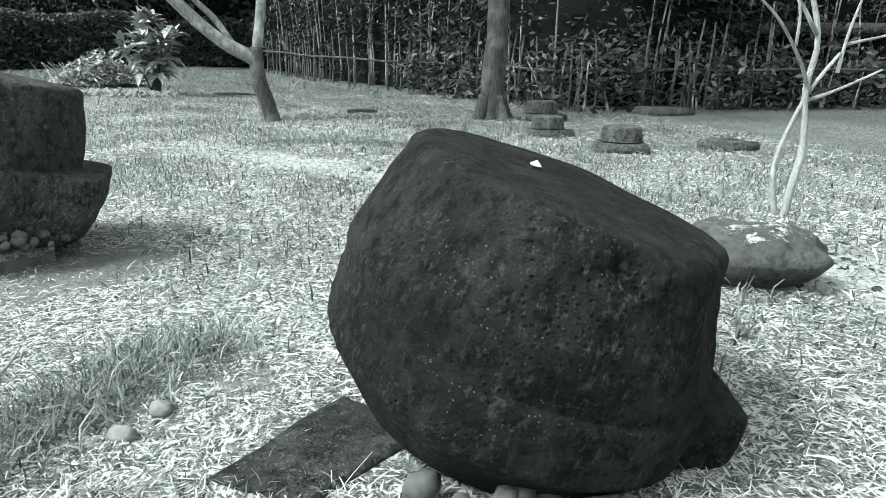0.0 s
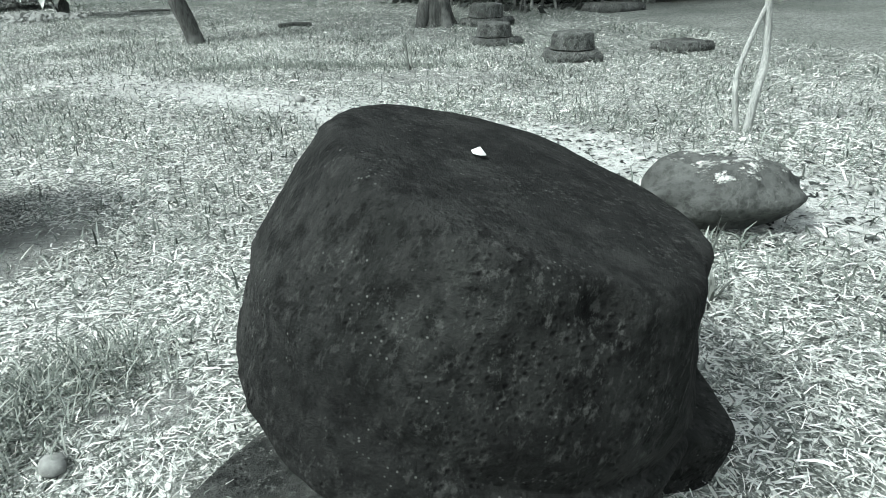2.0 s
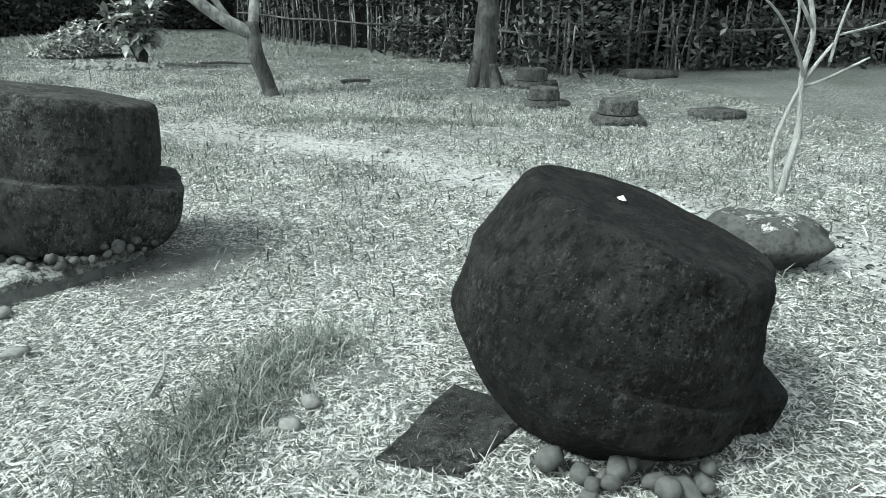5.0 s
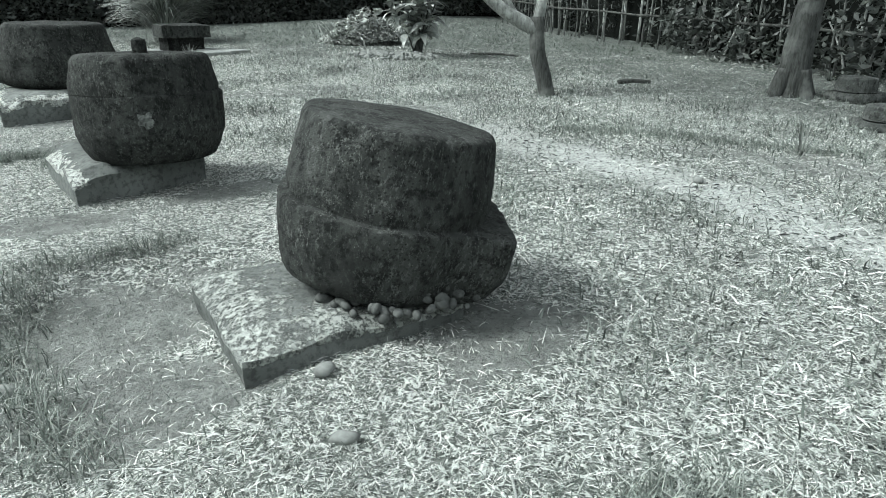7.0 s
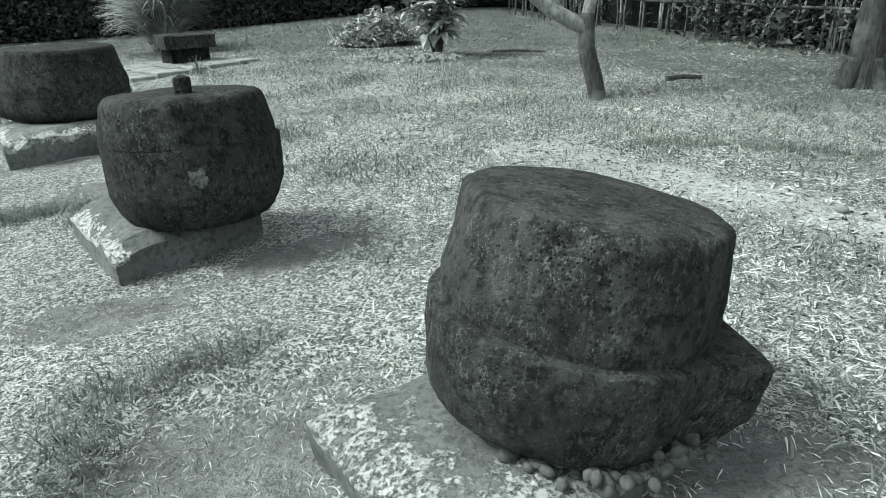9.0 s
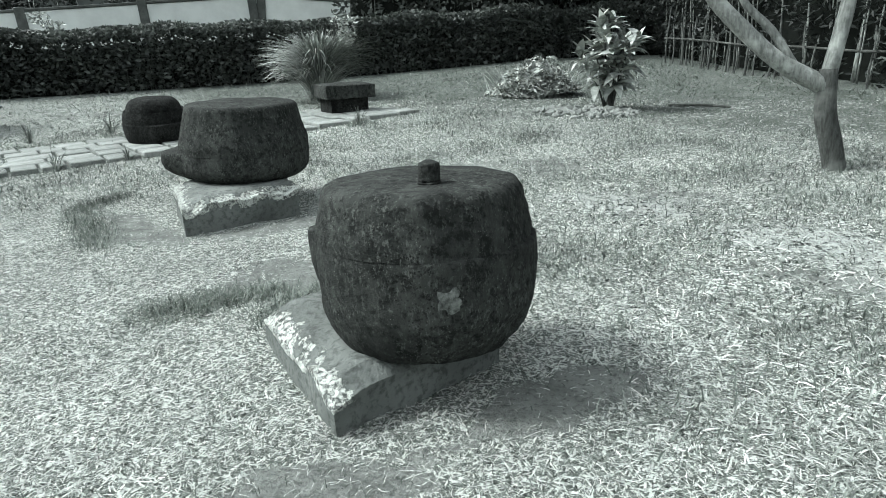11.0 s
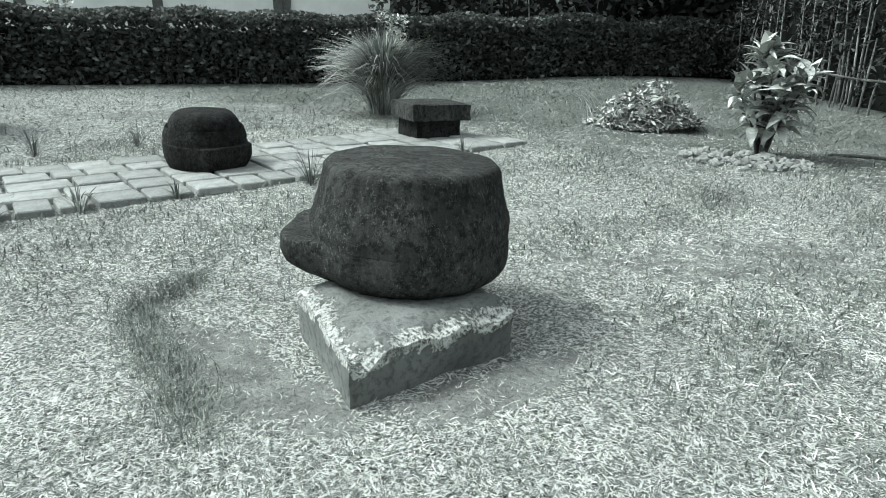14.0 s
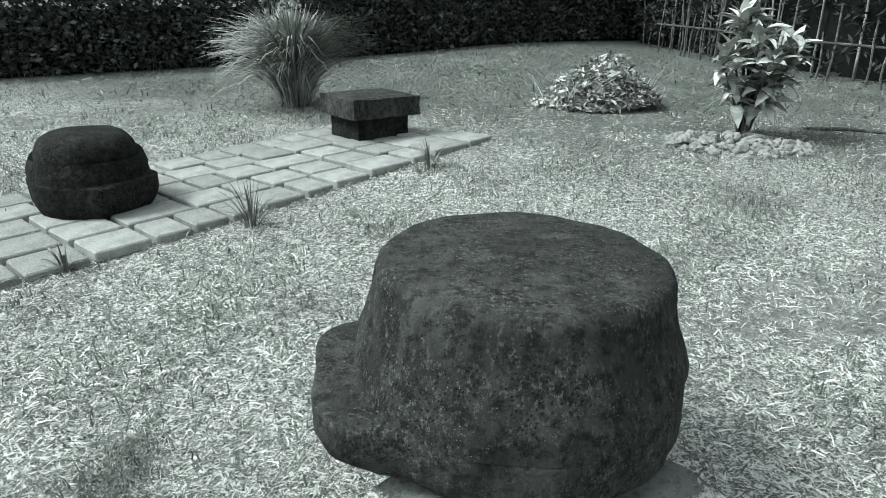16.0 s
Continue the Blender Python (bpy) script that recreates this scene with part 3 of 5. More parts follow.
stone_c = carved_stone((-1.90, 4.56, 0.19), (-0.3, 0.9), 3, 0, "dark basalt carved stone with a small round knob on top", BASALT,
                       chips=[((0.42, -0.1, 0.0), 0.1, 0.03)],
                       r=0.47, crown=0.245, brim=0.44, lips=[(150, 30, 0.105), (0, 70, 0.02)], seed=12.3, taper=0.935, top_round=0.085, under=0.85, keel=0.4, flare=1.0, crease=0.006)
stone_d = carved_stone((-4.327, 7.385, 0.285), (1, 0), 1, 0, "dark basalt hat-shaped carved stone with a broad lip on a block", BASALT,
                       chips=[((-0.6, -0.2, 0.0), 0.12, 0.03)],
                       r=0.572, crown=0.405, brim=0.24, lips=[(188, 38, 0.135)], lip_round=5.0, seed=21.0, taper=0.87, top_round=0.06, under=0.87, keel=0.78, flare=1.0, crease=0.004)
stone_e = carved_stone((-7.58, 10.60, 0.05), (0.64, -0.77), 3, 0, "dark basalt hat-shaped carved stone standing on the paved path", BASALT_DARK,
                       r=0.45, crown=0.33, brim=0.32, lips=[(-25, 40, 0.03)], seed=31.0, taper=0.85, top_round=0.19, under=0.88, flare=1.01, crease=0.015)

bm = hat_stone_bm(0.046, 0.075, 0.03, [], 5.0, 0.95, 0.012, wave=0.004)
knob = smooth(part("knob", bm, BASALT, stone_c))
knob.matrix_basis = Matrix.Translation((0.07, -0.15, 0.67))
stuck_patch("lichen", stone_a, (0.12, -0.535, 0.14), (0.2, -1, 0.1), 0.085, 4.0, LICHEN, "pale round lichen patch")
stuck_patch("white_spot", stone_a, (-0.10, 0.05, 0.71), (0, 0, 1), 0.03, 8.0, DROPPING, "small white spot")
stuck_patch("lichen", stone_c, (0.20, -0.43, 0.30), (0.4, -0.9, 0), 0.10, 14.0, LICHEN, "pale grey lichen patch")

# ---- blocks under the stones ----
block_a = slab_mesh("stone_block", [(1.12, 0.91), (1.32, 0.75), (1.65, 1.0), (1.44, 1.22)], -0.10, 0.012, 2.0, BLOCK_DARK, worn=0.02)
tagged(block_a, "half-buried dark stone block with a crumbling pale edge", "stone block", "blocks under the stones")
block_b = slab_mesh("stone_block", [(-0.40, 2.08), (0.36, 2.62), (-0.10, 3.26), (-0.86, 2.74)], -0.08, 0.115, 5.0, CRUST_GREY, (0, 3), 0.035, spread=0.6)
tagged(block_b, "low square stone block crusted with pale lichen", "stone block", "blocks under the stones")
block_c = slab_mesh("stone_block", [(-2.12, 3.93), (-1.57, 4.64), (-2.22, 5.36), (-2.80, 4.66)], -0.08, 0.22, 9.0, CRUST, (3,), 0.06)
tagged(block_c, "grey stone block with pale lichen on its worn edge", "stone block", "blocks under the stones")
block_d = slab_mesh("stone_block", [(-4.30, 6.26), (-3.66, 7.03), (-4.22, 7.72), (-4.87, 6.98)], -0.08, 0.285, 14.0, CRUST, (0, 3), 0.05)
tagged(block_d, "square grey stone block with white lichen along its worn edges", "stone block", "blocks under the stones")

# ---- pebbles packed under the tilted stones ----
PEBBLES = []
for k in range(6):
    bm = rock_bm((0.11, 0.085, 0.075), 40.0 + k * 3, cuts=2, rough=0.1)
    mesh = bpy.data.meshes.new("pebble")
    bm.to_mesh(mesh)
    bm.free()
    mesh.materials.append(PEBBLE)
    mesh.polygons.foreach_set("use_smooth", [True] * len(mesh.polygons))
    PEBBLES.append(mesh)


PALE_STONE = plain_material("broken_stone", (0.13, 0.137, 0.129), (0.36, 0.377, 0.353), 7.0)
RUBBLE = []
for k in range(6):
    bm = rock_bm((0.15, 0.10, 0.08), 90.0 + k * 3, cuts=1, rough=0.3)
    mesh = bpy.data.meshes.new("stone")
    bm.to_mesh(mesh)
    bm.free()
    mesh.materials.append(PALE_STONE)
    RUBBLE.append(mesh)


SMOOTH_STONES = []
for k in range(4):
    bm = rock_bm((0.085, 0.06, 0.045), 120.0 + k * 5, cuts=2, rough=0.16)
    mesh = bpy.data.meshes.new("loose_stone")
    bm.to_mesh(mesh)
    bm.free()
    mesh.materials.append(PALE_STONE)
    mesh.polygons.foreach_set("use_smooth", [True] * len(mesh.polygons))
    SMOOTH_STONES.append(mesh)


def pebbles(name, at, label, spots, rng, kinds=PEBBLES):
    """A heap of pebbles: one thing, each pebble a part."""
    owner = thing(name, at, label, "pebble heap")
    for x, y, z, s in spots:
        ob = new("pebble", kinds[rng.randrange(6)])
        ob.parent = owner
        ob.matrix_basis = pose(x, y, z, rng.uniform(-25, 25), rng.uniform(-25, 25), rng.uniform(0, 360)) @ Matrix.Diagonal((s, s * rng.uniform(0.8, 1.15), s * rng.uniform(0.8, 1.2), 1))
    return owner


rng = random.Random(5)
spots = []
for k in range(150):
    a = radians(rng.uniform(150, 400))
    q = rng.uniform(0.2, 0.385)
    spots.append((q * math.cos(a) + 0.04, q * math.sin(a) - 0.03, rng.uniform(-0.01, 0.035) + 0.05 * step((0.34 - q) / 0.1), rng.uniform(0.3, 0.62)))
pebbles("pebble_packing", (0.02, 2.80, 0.10), "grey river pebbles packed under the tilted stone", spots, rng)
spots = []
for k in range(30):
    a = radians(rng.uniform(235, 300))
    q = rng.uniform(0.3, 0.55)
    spots.append((q * math.cos(a), q * math.sin(a), rng.uniform(-0.02, 0.03), rng.uniform(0.4, 0.8)))
pebbles("pebble_packing", (1.75, 1.0, 0.0), "grey pebbles and rubble under the leaning stone", spots, rng)

LOOSE = [(-0.13, 2.17, 1.1), (0.02, 1.80, 1.0), (-1.25, 2.05, 1.3), (0.98, 1.22, 0.9), (0.91, 1.12, 0.9), (-0.62, 2.75, 0.8), (0.95, 5.2, 0.9),
         (1.97, 4.97, 1.2), (1.35, 4.75, 0.8), (-1.55, 3.1, 0.9), (0.5, 4.4, 0.7), (-2.0, 2.6, 1.0), (2.6, 3.9, 0.6), (4.0, 1.9, 0.8)]
for x, y, s in LOOSE:
    ob = new("loose_stone", SMOOTH_STONES[rng.randrange(4)])
    ob.matrix_world = pose(x, y, relief(x, y) - 0.006, 0, 0, rng.uniform(0, 360)) @ Matrix.Diagonal((s, s, s, 1))
    tagged(ob, "small rounded grey stone lying in the dry grass", "stone", "loose stones")

# ---- the boulder ----
bm = rock_bm((0.60, 0.42, 0.28), 61.0, cuts=4, rough=0.13)
for v in bm.verts:
    k = step((0.16 - v.co.z) / 0.16)
    v.co.x -= 0.22 * k * max(0.0, v.co.x + 0.05)
    v.co.y *= 1 - 0.3 * k
boulder = smooth(part("boulder", bm, CRUST_DARK))
mesh = boulder.data
mesh.attributes.new("crust", "FLOAT", "POINT").data.foreach_set("value", [step((v.co.z - 0.17) / 0.08) * 0.7 for v in mesh.vertices])
boulder.matrix_world = pose(3.17, 1.86, -0.02, 0, 0, -28)
tagged(boulder, "pale boulder with white lichen on its top", "boulder")


# ---- column bases by the trees ----
def column_base(at, turn, label, scale=1.0, low=False):
    owner = thing("column_base", at, label, "column base", "old stone column bases", turn)
    s = scale
    bm = bmesh.new()
    bmesh.ops.create_cube(bm, size=1.0)
    for v in bm.verts:
        v.co = Vector((v.co.x * 0.74 * s, v.co.y * 0.66 * s, (v.co.z + 0.5) * 0.17 * s - 0.03))
    bmesh.ops.bevel(bm, geom=list(bm.edges), offset=0.035 * s, segments=3, affect="EDGES")
    for v in bm.verts:
        v.co += Vector((0.02 * noise.noise(v.co * 5 + Vector((turn, 0, 0))), 0.02 * noise.noise(v.co * 5), 0))
    smooth(part("plinth", bm, BOULDER_DARK, owner))
    if not low:
        smooth(part("drum", hat_stone_bm(0.30 * s, 0.20 * s, 0.04 * s, [], turn + 2.0, 0.93, 0.04, under=0.9), BOULDER_DARK, owner)).matrix_basis = Matrix.Translation((0, 0.02, 0.12 * s))
    return owner


BOULDER_DARK = stone_material("column_stone", (0.05, 0.054, 0.05), (0.09, 0.097, 0.09), (0.16, 0.168, 0.158), 0.4)
column_base((4.50, 7.25, 0.0), 15, "weathered round stone column base on a square plinth", 0.68)
column_base((4.72, 5.83, 0.0), -20, "weathered round stone column base leaning on its plinth", 0.72)
column_base((6.05, 5.90, 0.0), 10, "flat weathered stone plinth sunk in the grass", 0.68, True)
column_base((5.25, 9.35, 0.0), 30, "weathered stone column base beside a tree trunk", 0.85)
column_base((7.9, 10.2, 0.0), 5, "flat weathered stone plinth near the hedge", 1.1, True)

# ---- the raised slab beyond the path ----
slab_stand = thing("raised_slab", (-5.56, 13.0, height(-5.56, 13.0)), "dark square stone slab raised on a small plinth", "stone slab", turn=0)
zb = height(-5.56, 13.0)
ob = slab_mesh("slab", [(-0.10, -0.44), (0.61, 0.10), (0.10, 0.72), (-0.60, 0.18)], 0.30, 0.53, 51.0, BASALT, worn=0.02)
ob.parent = slab_stand
ob = slab_mesh("plinth", [(-0.08, -0.32), (0.47, 0.10), (0.08, 0.56), (-0.47, 0.14)], -0.08, 0.31, 52.0, BASALT_DARK, worn=0.01)
ob.parent = slab_stand


# ---- trees ----
# crowns stay unseen above the view, sized to throw shade on the lawn
def tree_crown(owner, centres, per, radius, size, seed):
    g = np.random.default_rng(seed)
    p = clumps(g, centres, radius, per)
    foliage("crown", g, p, g.uniform(0.7, 1.3, len(p)) * size, DARKLEAF, 0.45, 0.3, owner)


tree_one = thing("tree", (4.55, 9.65, 0.0), "upright tree with a rough grey trunk", "tree", "trees")
bm = bmesh.new()
run = bend([(0, 0, -0.1), (0.0, 0.0, 0.12), (-0.01, 0.0, 0.5), (0.03, 0.02, 1.6), (-0.05, 0.05, 3.2), (0.1, 0.1, 5.0)], 7)
tube(bm, run, [0.32, 0.295, 0.27, 0.255, 0.24, 0.23, 0.22] + [0.21 - 0.0036 * i for i in range(len(run) - 7)], 20, 2.0, 0.18)
for a, q in ((20, 0.36), (120, 0.32), (200, 0.34), (290, 0.36)):
    c, s = math.cos(radians(a)), math.sin(radians(a))
    limb(bm, [(0.14 * c, 0.14 * s, 0.35), (0.24 * c, 0.24 * s, 0.08), (q * c, q * s, -0.06)], 0.11, 0.07, 8, a, 0.2)
smooth(part("trunk", bm, BARK, tree_one))
for a, up in ((30, 1.6), (150, 2.0), (260, 1.5)):
    c, s = math.cos(radians(a)), math.sin(radians(a))
    bm = bmesh.new()
    limb(bm, [(0.08, 0.08, 4.2), (0.6 * c, 0.6 * s, 4.9), (1.6 * c, 1.6 * s, 4.6 + up)], 0.11, 0.03, 7)
    smooth(part("limb", bm, BARK, tree_one))
tree_crown(tree_one, [(0.2, 0.3, 6.6), (1.4, 0.6, 6.2), (-1.2, 0.9, 6.5), (0.2, -0.9, 6.1), (0.4, 1.6, 6.9), (-0.9, -0.6, 5.9), (2.4, 0.0, 6.4), (-2.3, 0.4, 6.2)], 330, 1.1, 0.19, 11)

tree_two = thing("tree", (1.12, 9.25, 0.0), "slanting forked tree with pale patched bark", "tree", "trees")
bm = bmesh.new()
limb(bm, [(0.10, -0.02, -0.08), (0.02, 0, 0.25), (-0.08, 0.0, 0.6), (-0.10, 0.02, 1.0)], 0.125, 0.085, 14, 3.0, 0.22)
smooth(part("trunk", bm, BARK, tree_two))
bm = bmesh.new()
limb(bm, [(-0.10, 0.02, 0.92), (-0.01, 0.05, 1.5), (0.06, 0.1, 2.4), (0.12, 0.2, 4.2)], 0.075, 0.05, 12, 5.0, 0.15)
smooth(part("limb", bm, PALEBARK, tree_two, "pale patched bare limb"))
bm = bmesh.new()
limb(bm, [(-0.08, 0.02, 0.82), (-0.55, 0.05, 1.08), (-0.95, 0.06, 1.42), (-1.26, 0.06, 1.76), (-1.24, 0.06, 1.95), (-1.14, 0.08, 2.6), (-1.25, 0.1, 3.8)], 0.095, 0.05, 12, 6.0, 0.15)
smooth(part("limb", bm, PALEBARK, tree_two, "pale patched bare limb"))
bm = bmesh.new()
limb(bm, [(-0.40, 0.08, 1.02), (-0.62, 0.12, 1.36), (-0.95, 0.16, 1.72), (-1.02, 0.2, 2.3), (-0.8, 0.2, 3.8)], 0.05, 0.025, 9, 7.0, 0.15)
smooth(part("limb", bm, PALEBARK, tree_two, "pale patched bare limb"))
bm = bmesh.new()
limb(bm, [(-1.22, 0.06, 1.74), (-1.32, 0.04, 1.80), (-1.38, 0.03, 1.83)], 0.07, 0.05, 9, 8.0, 0.15)
smooth(part("limb", bm, PALEBARK, tree_two, "pale patched bare limb"))
tree_crown(tree_two, [(0.2, 0.3, 5.2), (-1.9, 0.3, 4.8), (-0.8, 0.4, 4.9), (0.9, 0.6, 5.4), (-2.8, 0.9, 5.0), (-1.6, -1.2, 5.2), (0.2, -1.6, 5.4), (-0.5, 1.8, 5.5)], 320, 1.0, 0.17, 12)

# ---- bare shrub with pale twigs ----
shrub = thing("bare_shrub", (4.2, 2.86, 0.0), "leafless shrub with smooth pale twigs", "shrub")
bm = bmesh.new()
limb(bm, [(0, 0, -0.05), (0.02, 0, 0.18), (0.10, 0.05, 0.42), (0.10, 0.1, 0.75), (0.16, 0.14, 1.05), (0.02, 0.2, 1.5), (-0.1, 0.25, 1.9)], 0.026, 0.012, 8, 1, 0.2)
smooth(part("twig", bm, TWIG, shrub))
bm = bmesh.new()
limb(bm, [(-0.03, 0.02, -0.05), (-0.07, 0.05, 0.22), (-0.05, 0.06, 0.4), (0.12, 0.1, 0.72), (0.30, 0.1, 0.95)], 0.018, 0.01, 7, 2, 0.2)
smooth(part("twig", bm, TWIG, shrub))
bm = bmesh.new()
limb(bm, [(0.12, 0.1, 0.72), (0.0, 0.05, 0.88), (-0.22, 0.0, 1.1), (-0.42, -0.05, 1.22)], 0.014, 0.006, 6, 3, 0.2)
smooth(part("twig", bm, TWIG, shrub))
bm = bmesh.new()
limb(bm, [(-0.10, 0.0, 0.98), (-0.12, 0.0, 1.2), (-0.26, 0.05, 1.42)], 0.010, 0.006, 6, 4, 0.2)
smooth(part("twig", bm, TWIG, shrub))
bm = bmesh.new()
limb(bm, [(0.15, 0.14, 1.05), (-0.06, 0.1, 1.25), (-0.35, 0.1, 1.48)], 0.014, 0.006, 6, 5, 0.2)
smooth(part("twig", bm, TWIG, shrub))
bm = bmesh.new()
limb(bm, [(0.12, 0.1, 0.68), (0.32, 0.1, 0.74), (0.62, 0.1, 0.86)], 0.014, 0.007, 6, 6, 0.2)
smooth(part("twig", bm, TWIG, shrub))
bm = bmesh.new()
limb(bm, [(0.30, 0.1, 0.84), (0.36, 0.12, 1.1), (0.46, 0.12, 1.42)], 0.012, 0.006, 6, 7, 0.2)
smooth(part("twig", bm, TWIG, shrub))
bm = bmesh.new()
limb(bm, [(0.34, 0.12, 1.0), (0.62, 0.1, 1.06), (0.9, 0.1, 1.15)], 0.010, 0.005, 6, 8, 0.2)
smooth(part("twig", bm, TWIG, shrub))
bm = bmesh.new()
limb(bm, [(0.08, 0.18, 1.32), (0.3, 0.2, 1.6), (0.36, 0.2, 1.9)], 0.012, 0.006, 6, 9, 0.2)
smooth(part("twig", bm, TWIG, shrub))

# ---- bamboo fence ----
FENCE = [(0.8, 23.6), (2.3, 19.6), (3.9, 16.9), (5.4, 14.2), (6.35, 11.3), (7.6, 10.9), (9.6, 10.7), (12.5, 9.5), (15.5, 6.5)]
rng = random.Random(8)
fence = thing("bamboo_fence", (3.9, 16.9, 0.0), "rough fence of thin bamboo stakes tied to rails", "fence")
STAKES = []
for k in range(5):
    bm = bmesh.new()
    limb(bm, [(0, 0, -0.1), (0.015 * k - 0.03, 0.02, 0.6), (0.0, 0.0, 1.3), (0.03, -0.02, 1.9)], 0.022, 0.014, 6, k, 0.1, 2)
    mesh = bpy.data.meshes.new("stake")
    bm.to_mesh(mesh)
    bm.free()
    mesh.materials.append(STAKE)
    STAKES.append(mesh)
fx, fy = 3.9, 16.9
for (x0, y0), (x1, y1) in zip(FENCE, FENCE[1:]):
    run = math.hypot(x1 - x0, y1 - y0)
    d = 0.0
    while d < run and x0 < 9:
        d += rng.choice((0.08, 0.12, 0.2, 0.3, 0.45, 0.8))
        x, y = x0 + (x1 - x0) * d / run, y0 + (y1 - y0) * d / run
        ob = new("stake", STAKES[rng.randrange(5)])
        ob.parent = fence
        k = rng.uniform(0.4, 0.85)
        ob.matrix_basis = pose(x - fx + rng.uniform(-0.06, 0.06), y - fy, height(x, y), rng.uniform(-3, 3), rng.uniform(-3, 3), rng.uniform(0, 360)) @ Matrix.Diagonal((1.2, 1.2, k, 1))
    for z in (0.7,):
        bm = bmesh.new()
        ax, ay = (y1 - y0) / run * 0.05, -(x1 - x0) / run * -0.05
        limb(bm, [(x0 - fx + ax, y0 - fy + ay, z + height(x0, y0)), ((x0 + x1) / 2 - fx + ax, (y0 + y1) / 2 - fy + ay, z + 0.03 + height((x0 + x1) / 2, (y0 + y1) / 2)), (x1 - fx + ax, y1 - fy + ay, z + height(x1, y1))], 0.03, 0.026, 7, z, 0.1)
        smooth(part("rail", bm, RAIL, fence))


# ---- hedges and thickets ----
def along(line, count, g):
    """Random places along a line of points, with the direction there."""
    line = np.asarray(line, float)
    seg = np.diff(line, axis=0)
    ln = np.linalg.norm(seg, axis=1)
    s = g.uniform(0, ln.sum(), count)
    k = np.searchsorted(np.cumsum(ln), s).clip(0, len(ln) - 1)
    t = (s - (np.cumsum(ln)[k] - ln[k])) / ln[k]
    d = seg[k] / ln[k][:, None]
    return line[k] + seg[k] * t[:, None], d


def ground_under(xy):
    return np.array([height(x, y) for x, y in xy])


def hedge_core(owner, line, half, top, material, name="core"):
    """A solid core inside a hedge, near-black to stand for the shade within, uneven on top."""
    pts = bend([(x, y, 0) for x, y in line], 8)
    bm = bmesh.new()
    prev = None
    for i, p in enumerate(pts):
        d = (pts[min(i + 1, len(pts) - 1)] - pts[max(i - 1, 0)]).normalized()
        n = Vector((-d.y, d.x, 0))
        z = height(p.x, p.y)
        t = top * (0.9 + 0.18 * noise.noise((p.x * 0.6, p.y * 0.6, 2)))
        ring = [bm.verts.new(p + n * half * k + Vector((0, 0, z + h))) for k, h in ((-1, -0.1), (-1.05, t * 0.5), (-0.7, t * 0.92), (0.7, t * 0.92), (1.05, t * 0.5), (1, -0.1))]
        if prev:
            for a in range(5):
                bm.faces.new((prev[a], prev[a + 1], ring[a + 1], ring[a]))
        prev = ring
    bmesh.ops.recalc_face_normals(bm, faces=bm.faces)
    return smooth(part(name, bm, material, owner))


# near-black core colour: the shade among the leaves, painted on a light-blocking solid
CORE = plain_material("core_shade", (0.007, 0.008, 0.007), (0.016, 0.018, 0.016), 2.5, 1.0, 0.9)
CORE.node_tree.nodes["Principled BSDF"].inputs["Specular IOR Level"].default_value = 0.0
HEDGE_LINE = [(-24.0, 11.0), (-19.0, 13.8), (-14.2, 17.8), (-10.4, 20.6), (-5.9, 23.1), (-1.8, 26.0), (1.0, 27.5)]
g = np.random.default_rng(21)
hedge = thing("hedge", (-10.0, 20.5, 0.0), "clipped dark green garden hedge", "hedge")
hedge.matrix_world = Matrix.Identity(4)
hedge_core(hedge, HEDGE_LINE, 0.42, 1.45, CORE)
xy, d = along(HEDGE_LINE, 52000, g)
n2 = np.stack([-d[:, 1], d[:, 0]], 1)
face = g.uniform(0, 1, len(xy))
off = np.where(face < 0.62, -0.46 - 0.22 * g.random(len(xy)), g.uniform(-0.6, 0.6, len(xy)))
hz = np.where(face < 0.62, g.uniform(0.02, 1.0, len(xy)) ** 0.8, g.uniform(0.9, 1.1, len(xy)))
top = 1.52 + 0.25 * np.array([noise.noise((x * 0.6, y * 0.6, 2)) for x, y in xy])
# n2 points away from the garden for lines running this way
xy2 = xy + n2 * off[:, None]
pos = np.column_stack([xy2, ground_under(xy2) + hz * top])
foliage("leaves", g, pos, g.uniform(0.08, 0.19, len(pos)), HEDGE, 0.55, 0.2, hedge)
bm = bmesh.new()
for k in range(90):
    x, y = along(HEDGE_LINE, 1, g)[0][0]
    x, y = x + 0.25, y - 0.45
    z = height(x, y)
    limb(bm, [(x, y, z - 0.05), (x + g.uniform(-0.1, 0.1), y, z + 0.5), (x + g.uniform(-0.2, 0.2), y + 0.1, z + 1.0)], 0.015, 0.008, 5, k, 0, 2)
tagged(part("undergrowth", bm, STAKE, hedge), kind="stuff")


